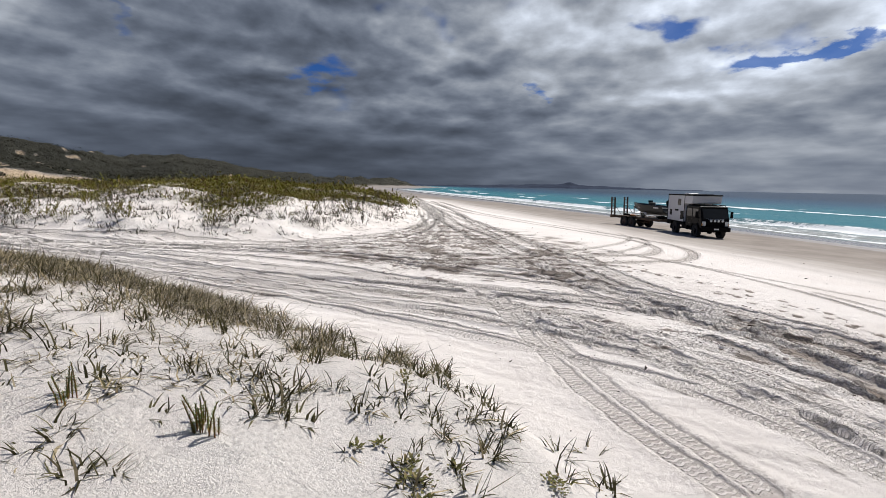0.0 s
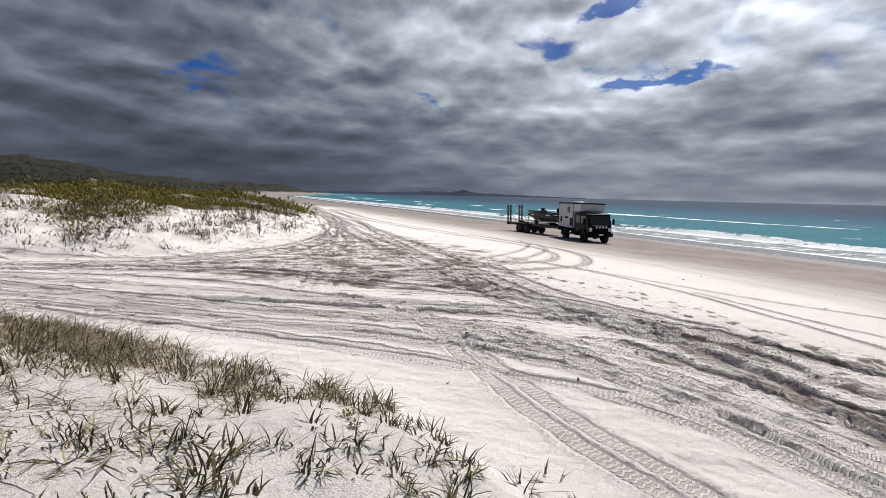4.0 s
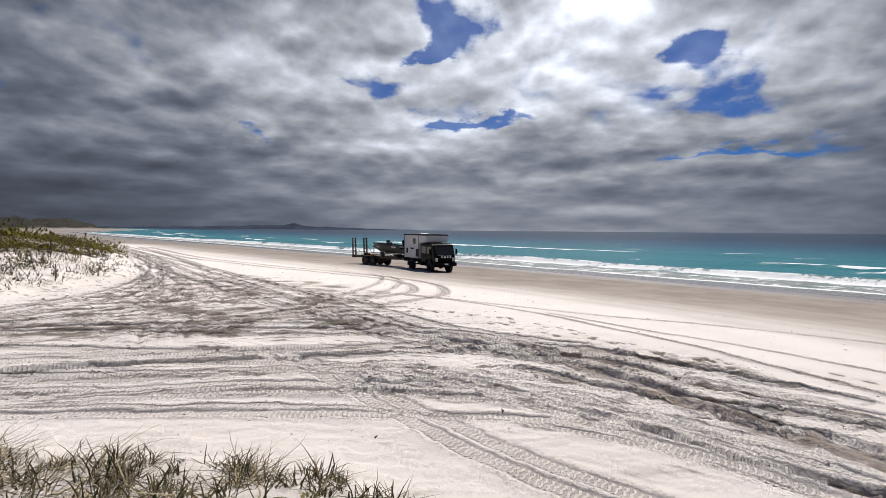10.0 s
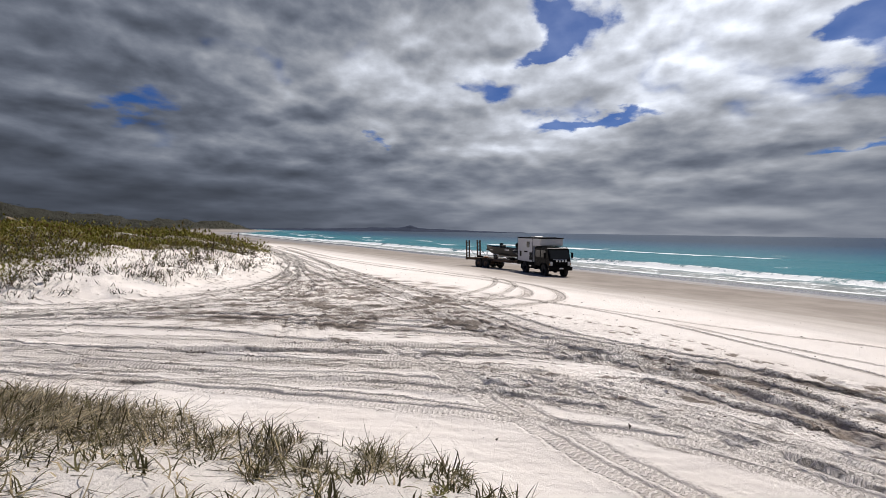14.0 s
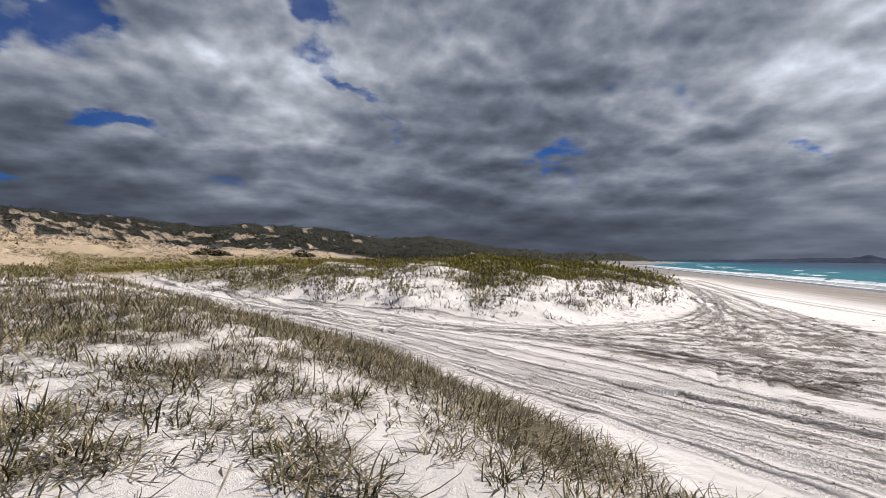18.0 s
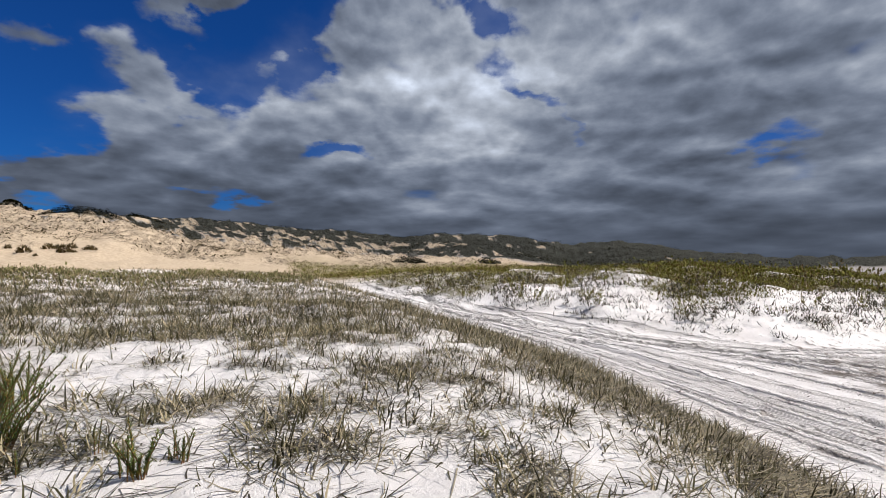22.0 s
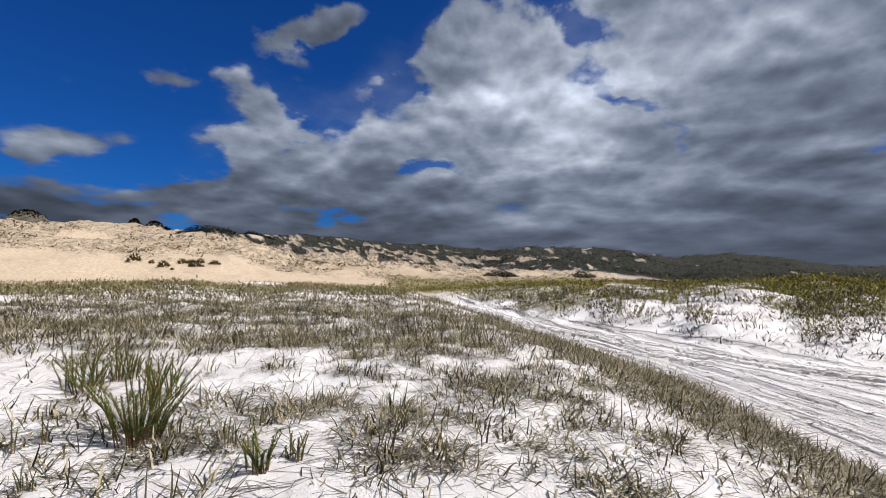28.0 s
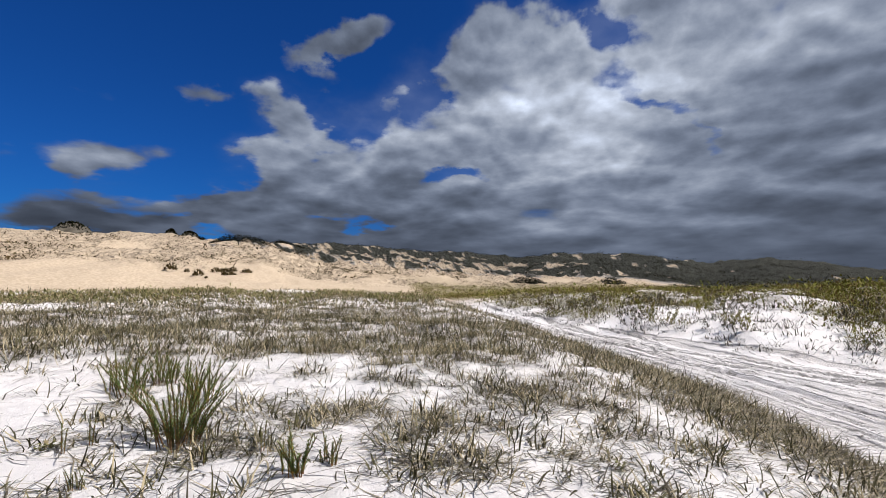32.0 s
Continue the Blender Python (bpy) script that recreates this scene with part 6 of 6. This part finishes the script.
def hull_mesh(length, beam, depth):
    """Open runabout hull; bow at +x."""
    bm = bmesh.new()
    stations, rows = 15, []
    for i in range(stations):
        f = i / (stations - 1)
        w = beam / 2 * (1 - max(0, (f - 0.45) / 0.55) ** 2.2) * (0.94 + 0.06 * min(1, f * 3))
        w = max(w, 0.03)
        keel = 0.0 + depth * 0.55 * max(0, (f - 0.6) / 0.4) ** 2.4
        top = depth * (0.9 + 0.22 * f * f)
        chine = keel + (top - keel) * 0.36
        x = (f - 0.5) * length + (0.12 if i == stations - 1 else 0)
        half = [(0, keel), (w * 0.78, chine), (w * 0.97, top - 0.02), (w, top), (w - min(w * 0.4, 0.05), top), (w * 0.7, chine + 0.1), (0, keel + 0.16)]
        ring = [(x - (top - z) * 0.28 * max(0, (f - 0.7) / 0.3), y, z) for y, z in half]
        ring += [(px, -py, pz) for px, py, pz in ring[-2:0:-1]]
        rows.append([bm.verts.new(p) for p in ring])
    for a, b in zip(rows[:-1], rows[1:]):
        n = len(a)
        for i in range(n):
            bm.faces.new((a[i], a[(i + 1) % n], b[(i + 1) % n], b[i]))
    bm.faces.new(rows[0][::-1])
    bm.faces.new(rows[-1])
    bmesh.ops.recalc_face_normals(bm, faces=bm.faces)
    return mesh_of(bm, HULL)


def on_deck(trailer, x, y, z, turn=0.0):
    return trailer.matrix_basis @ pose(x, y, z, 0, 0, turn)


truck = build_truck(9.05, 42.9, -75.0)
trailer, deck_z = build_trailer(4.75, 50.35, -53.5)
bt = new("boat_trailer")
bt.matrix_basis = on_deck(trailer, 1.9, 0, 1.02, 180)
tagged(bt, "small galvanised boat trailer standing on the flatbed deck", "boat trailer")
for s in (-1, 1):
    part("frame_rail", boxes(ALLOY, ((-1.9, s * 0.42 - 0.03, 0.26), (1.7, s * 0.42 + 0.03, 0.34)), bevel=0.008), None, bt)
    part("mudguard", prism(WHITE, ((-0.42, 0.32), (-0.3, 0.52), (0.3, 0.52), (0.42, 0.32), (0.38, 0.3), (0.27, 0.48), (-0.27, 0.48), (-0.38, 0.3)), s * 0.86 - 0.11, s * 0.86 + 0.11, 0.004), None, bt, "white mudguard")
    wheel(bt, (0, s * 0.86, 0.27), 0.27, 0.17, 0.16, tyre_mesh(0.255, 0.17, 0.16, 18), rim_mesh(0.16, 0.17, ALLOY, s))
part("axle", bars(ALLOY, 0.025, ((0, -0.8, 0.27), (0, 0.8, 0.27))), None, bt)
part("draw_bar", bars(ALLOY, 0.035, ((1.5, 0, 0.3), (2.75, 0, 0.3))), None, bt)
part("winch_post", boxes(ALLOY, ((2.32, -0.04, 0.3), (2.40, 0.04, 1.05)), bevel=0.01), None, bt)
part("winch", boxes(BLACK_MATT, ((2.22, -0.09, 0.86), (2.40, 0.09, 1.0)), bevel=0.02), None, bt)
part("keel_roller", bars(BLACK_MATT, 0.05, ((1.2, -0.12, 0.4), (1.2, 0.12, 0.4))), None, bt)
boat = new("motor_boat")
boat.matrix_basis = on_deck(trailer, 1.9, 0, 1.38, 180)
tagged(boat, "dark aluminium open boat with outboard motor carried on trailer", "boat")
part("hull", hull_mesh(4.6, 1.85, 0.92), None, boat, "dark painted hull")
part("console", boxes(HULL, ((-0.25, -0.28, 0.5), (0.1, 0.28, 1.12)), bevel=0.03), None, boat)
part("windshield", boxes(GLASS, ((0.1, -0.26, 1.1), (0.13, 0.26, 1.3)), bevel=0.006), None, boat)
for xs in (-1.3, 0.85):
    part("thwart", boxes(ALLOY, ((xs - 0.18, -0.72, 0.58), (xs + 0.18, 0.72, 0.64)), bevel=0.01), None, boat)
part("stern_rail", bars(ALLOY, 0.014, ((-2.28, -0.8, 0.84), (-2.28, -0.8, 1.12)), ((-2.28, 0.8, 0.84), (-2.28, 0.8, 1.12)), ((-2.28, -0.8, 1.12), (-1.6, -0.86, 1.12)), ((-2.28, 0.8, 1.12), (-1.6, 0.86, 1.12)), ((-1.6, -0.86, 1.12), (-1.6, -0.88, 0.84)), ((-1.6, 0.86, 1.12), (-1.6, 0.88, 0.84))), None, boat)
for s in (-1, 1):
    part("registration_bars", boxes(WHITE, *[((-1.95 + i * 0.13, s * 0.9 - 0.01, 0.60), (-1.95 + i * 0.13 + 0.09, s * 0.9 + 0.012, 0.72)) for i in range(5)], bevel=0.0), None, boat, "white registration marks")
motor = new("outboard_motor")
motor.parent = boat
motor.matrix_basis = pose(-2.42, 0, 0.78, 0, 28, 0)
tagged(motor, "dark grey outboard tilted up")
part("cowling", prism(BLACK, ((-0.22, 0.1), (-0.3, 0.42), (-0.18, 0.62), (0.12, 0.6), (0.2, 0.3), (0.14, 0.1)), -0.18, 0.18, 0.06), None, motor)
part("leg", prism(BLACK_MATT, ((-0.16, 0.12), (0.08, 0.12), (0.02, -0.62), (-0.1, -0.66), (-0.26, -0.6), (-0.1, -0.5)), -0.05, 0.05, 0.015), None, motor)
part("propeller", boxes(ALLOY, ((-0.3, -0.15, -0.6), (-0.27, 0.15, -0.52)), ((-0.3, -0.04, -0.71), (-0.27, 0.04, -0.41)), bevel=0.01), None, motor)
rope = new("rope_coil", lathe(ORANGE, tuple((0.24 + 0.07 * math.cos(a), 0.06 * math.sin(a)) for a in np.linspace(0, 2 * np.pi, 9)), 24))
rope.matrix_basis = on_deck(trailer, -0.75, 0.1, 1.09) @ pose(0, 0, 0, 90, 0, 0)
tagged(rope, "coil of orange rope lying on the trailer deck", "rope")
gas = new("gas_bottle", lathe(WHITE, ((0.01, 0.0), (0.15, 0.0), (0.16, 0.04), (0.16, 0.32), (0.12, 0.4), (0.05, 0.43), (0.05, 0.5), (0.01, 0.5)), 18))
gas.matrix_basis = on_deck(trailer, 4.0, 0.4, 1.02) @ pose(0, 0, 0, 90, 0, 0)
tagged(gas, "grey-white gas bottle standing on the trailer deck", "gas bottle")
for x0, y0, w0, h0 in ((3.75, -0.35, 0.4, 0.28), (4.05, -0.2, 0.3, 0.22), (-1.1, -0.4, 0.6, 0.22)):
    crate = new("storage_crate", boxes(BLACK_MATT, ((-w0 / 2, -0.2, 0), (w0 / 2, 0.2, h0)), ((-w0 / 2 - 0.015, -0.215, h0 - 0.05), (w0 / 2 + 0.015, 0.215, h0 - 0.01)), bevel=0.012))
    crate.matrix_basis = on_deck(trailer, x0, y0, 1.025)
    tagged(crate, "black lidded storage crate on the trailer deck", "crate", "crates on the trailer")


# ---- hills: scrub, tussocks, thickets, rocks ----
def scrub_density(x, y):
    _, m = surface(x, y)
    return np.clip(m["scrub"], 0, 1) * 0.9


for az0, az1, lo, hi, n, s0, s1, kind in ((36, 76, 85, 345, 7000, 0.5, 1.3, 0), (72, 112, 120, 290, 6000, 0.5, 1.2, 1), (20, 58, 300, 1500, 3000, 1.4, 3.0, 2)):
    bx, by = scatter(n, lo, hi, az0, az1, scrub_density, 1.2)
    size = rng.uniform(s0, s1, len(bx))
    ob = new("hill_scrub", leaf_mesh("hill_scrub", [clumps(bx, by, size, 15, "scrub", SCRUB, 0.7, (0.2, 0.5), (0.55, 1.05))], SCRUB))
    tagged(ob, "dark green coastal scrub covering the sand hills", "scrub", kind="stuff")


def tussock_mesh(seed, n, tall, wide):
    r = np.random.RandomState(seed)
    a, e = r.uniform(0, 6.28, n), np.arccos(r.uniform(0, 1, n))
    p = np.stack([wide * 0.5 * np.sin(e) * np.cos(a), wide * 0.5 * np.sin(e) * np.sin(a), tall * np.cos(e) * r.uniform(0.3, 0.9, n)], 1)
    return leaf_mesh("bush", [blades(p, a, np.full(n, 0.42), r.uniform(0.1, 0.7, n), np.full(n, 0.16), r.uniform(0, 0.3, n))], TUSSOCK)


BUSH = [tussock_mesh(120 + i, 130, h, w) for i, (h, w) in enumerate(((1.2, 1.5), (0.8, 1.8), (1.0, 1.1)))]
for x, y, kind, scale in ((-93.5, -39.5, 0, 1.35), (-94.6, -37.1, 2, 0.8), (-91.5, -33.9, 0, 1.2), (-98.5, -33, 1, 1.3), (-99.8, -32, 1, 1.2), (-93, -28.5, 1, 0.9), (-96.5, -26.9, 1, 1.1), (-93.2, -29.9, 2, 0.9), (-89, -31.6, 2, 0.5), (-99, -30.2, 0, 1.0)):
    ob = new("tussock_bush", BUSH[kind])
    ob.matrix_basis = pose(x, y, float(height_at(x, y)[0]) - 0.1, 0, 0, rng.uniform(0, 360)) @ Matrix.Diagonal((scale, scale, scale, 1))
    tagged(ob, "brown tussock bush on the bare sand slope", "bush", "tussocks on the sand slope")
bx, by = scatter(12000, 104, 190, 80, 128, lambda x, y: np.clip(0.35 + 1.5 * fbm(x * 0.05, y * 0.05, 3), 0, 0.9) * step(104, 116, np.hypot(x, y)) * step(178, 158, np.hypot(x, y)), 1.1)
size = rng.gamma(2, 0.24, len(bx)) + 0.22
ob = new("slope_tufts", leaf_mesh("slope_tufts", [clumps(bx, by, size, 9, "tufts", TUSSOCK, 0.6, (0.25, 0.6), (0.5, 1.05))], TUSSOCK))
tagged(ob, "small brown tufts scattered over the sand slope", "tufts", kind="stuff")
bx, by = scatter(8500, 140, 330, 56, 103, lambda x, y: np.clip(0.35 + 1.1 * fbm(x * 0.04 + 3, y * 0.04, 3), 0.05, 0.9), 1.1)
ob = new("hill_tufts", leaf_mesh("hill_tufts", [clumps(bx, by, rng.gamma(2, 0.22, len(bx)) + 0.25, 9, "tufts", SCRUB, 0.6, (0.25, 0.6), (0.5, 1.05))], SCRUB))
tagged(ob, "dark tufts dotted over the tan hillside", "tufts", kind="stuff")


def thicket(az, r, wide, deep, tall, label, seed):
    """A dense rounded thicket of scrub on the sky line."""
    q = np.random.RandomState(seed)
    cx, cy = -r * math.sin(radians(az)), r * math.cos(radians(az))
    ux, uy = math.cos(radians(az)), math.sin(radians(az))
    n = int(170 * wide)
    u, v = q.uniform(-1, 1, n), q.uniform(-1, 1, n)
    keep = u * u + v * v < 1
    u, v = u[keep], v[keep]
    x, y = cx + ux * u * wide / 2 - uy * v * deep / 2, cy + uy * u * wide / 2 + ux * v * deep / 2
    dome = np.sqrt(np.clip(1 - u * u - v * v, 0, 1)) * tall * (0.75 + 0.5 * fbm(x * 0.45, y * 0.45, 2)) * q.uniform(0.75, 1.0, len(u))
    z = height_at(x, y)
    p, h, s = [], [], []
    for f in (0.25, 0.6, 1.0):
        p.append(np.stack([x + q.normal(0, 0.3, len(x)), y + q.normal(0, 0.3, len(x)), z + dome * f - 0.15], 1))
        h.append(q.uniform(0, 6.28, len(x)))
        s.append(q.uniform(0.2, 0.45, len(x)))
    p, h, s = np.vstack(p), np.concatenate(h), np.concatenate(s)
    ob = new("thicket", leaf_mesh("thicket", [blades(p, h, s, q.uniform(0.55, 1.05, len(h)), s * 0.6, q.uniform(0, 0.3, len(h)))], SCRUB))
    tagged(ob, label, "thicket")


thicket(106.4, 152, 17, 9, 2.7, "dark green rounded thicket on the sand crest", 5)
thicket(101.3, 172, 11, 6, 2.0, "dark green low thicket on the sand crest", 6)
thicket(63.5, 118, 6.5, 4, 2.2, "grey-green round bush at the foot of the hill", 7)
thicket(73, 120, 9, 5, 2.4, "dark green thicket on the lower slope", 8)
thicket(57, 70, 11, 5, 1.3, "grey-green spreading thicket behind the dune", 9)


def outcrop(az, r, wide, tall, seed):
    """A knob of pale rock capped with scrub."""
    q = np.random.RandomState(seed)
    cx, cy = -r * math.sin(radians(az)), r * math.cos(radians(az))
    ob = new("rock_outcrop")
    ob.matrix_basis = pose(cx, cy, float(height_at(cx, cy)[0]) - 0.6, 0, 0, az)
    na, nr = 40, 12
    A, F = np.meshgrid(np.linspace(0, 2 * np.pi, na, endpoint=False), np.linspace(0, 1, nr), indexing="ij")
    rough = 1 + 0.25 * fbm(np.cos(A) * 2 + seed, np.sin(A) * 2 + F * 3, 4)
    x, y = np.cos(A) * F * wide / 2 * rough, np.sin(A) * F * wide / 3 * rough
    z = (tall + 0.6) * np.power(np.clip(1 - F ** 2, 0, 1), 0.8) * (1 + 0.22 * fbm(x * 0.8 + seed, y * 0.8, 4))
    quads = np.array([(i * nr + j, ((i + 1) % na) * nr + j, ((i + 1) % na) * nr + j + 1, i * nr + j + 1) for i in range(na) for j in range(nr - 1)])[:, ::-1]
    part("rock", sheet_mesh("rock", np.stack([x.ravel(), y.ravel(), z.ravel()], 1), quads, {}, ROCK), None, ob, "weathered grey rock")
    m = 900
    pick = q.randint(0, x.size, m)
    px, py, pz = x.ravel()[pick], y.ravel()[pick], z.ravel()[pick]
    ok = (pz > tall * 0.5) | (q.uniform(0, 1, m) < 0.12)
    base = np.stack([px, py, pz - 0.1], 1)[ok]
    s = q.uniform(0.4, 0.9, len(base))
    cap = part("scrub_cap", leaf_mesh("scrub_cap", [blades(base, q.uniform(0, 6.28, len(base)), s, q.uniform(0.1, 0.8, len(base)), s * 0.5, q.uniform(0, 0.2, len(base)))], SCRUB), None, ob, "dark scrub on the top")
    tagged(cap, kind="stuff")
    tagged(ob, "grey rock knob capped with dark scrub on the sand crest", "rock", "rock knobs on the crest")


outcrop(121.3, 180, 11, 3.0, 3)
outcrop(113.1, 192, 4.5, 2.0, 4)
outcrop(111.3, 180, 6.5, 2.2, 5)
thicket(110.3, 165, 3.0, 2.5, 1.5, "small dark rounded bush on the sand crest", 10)
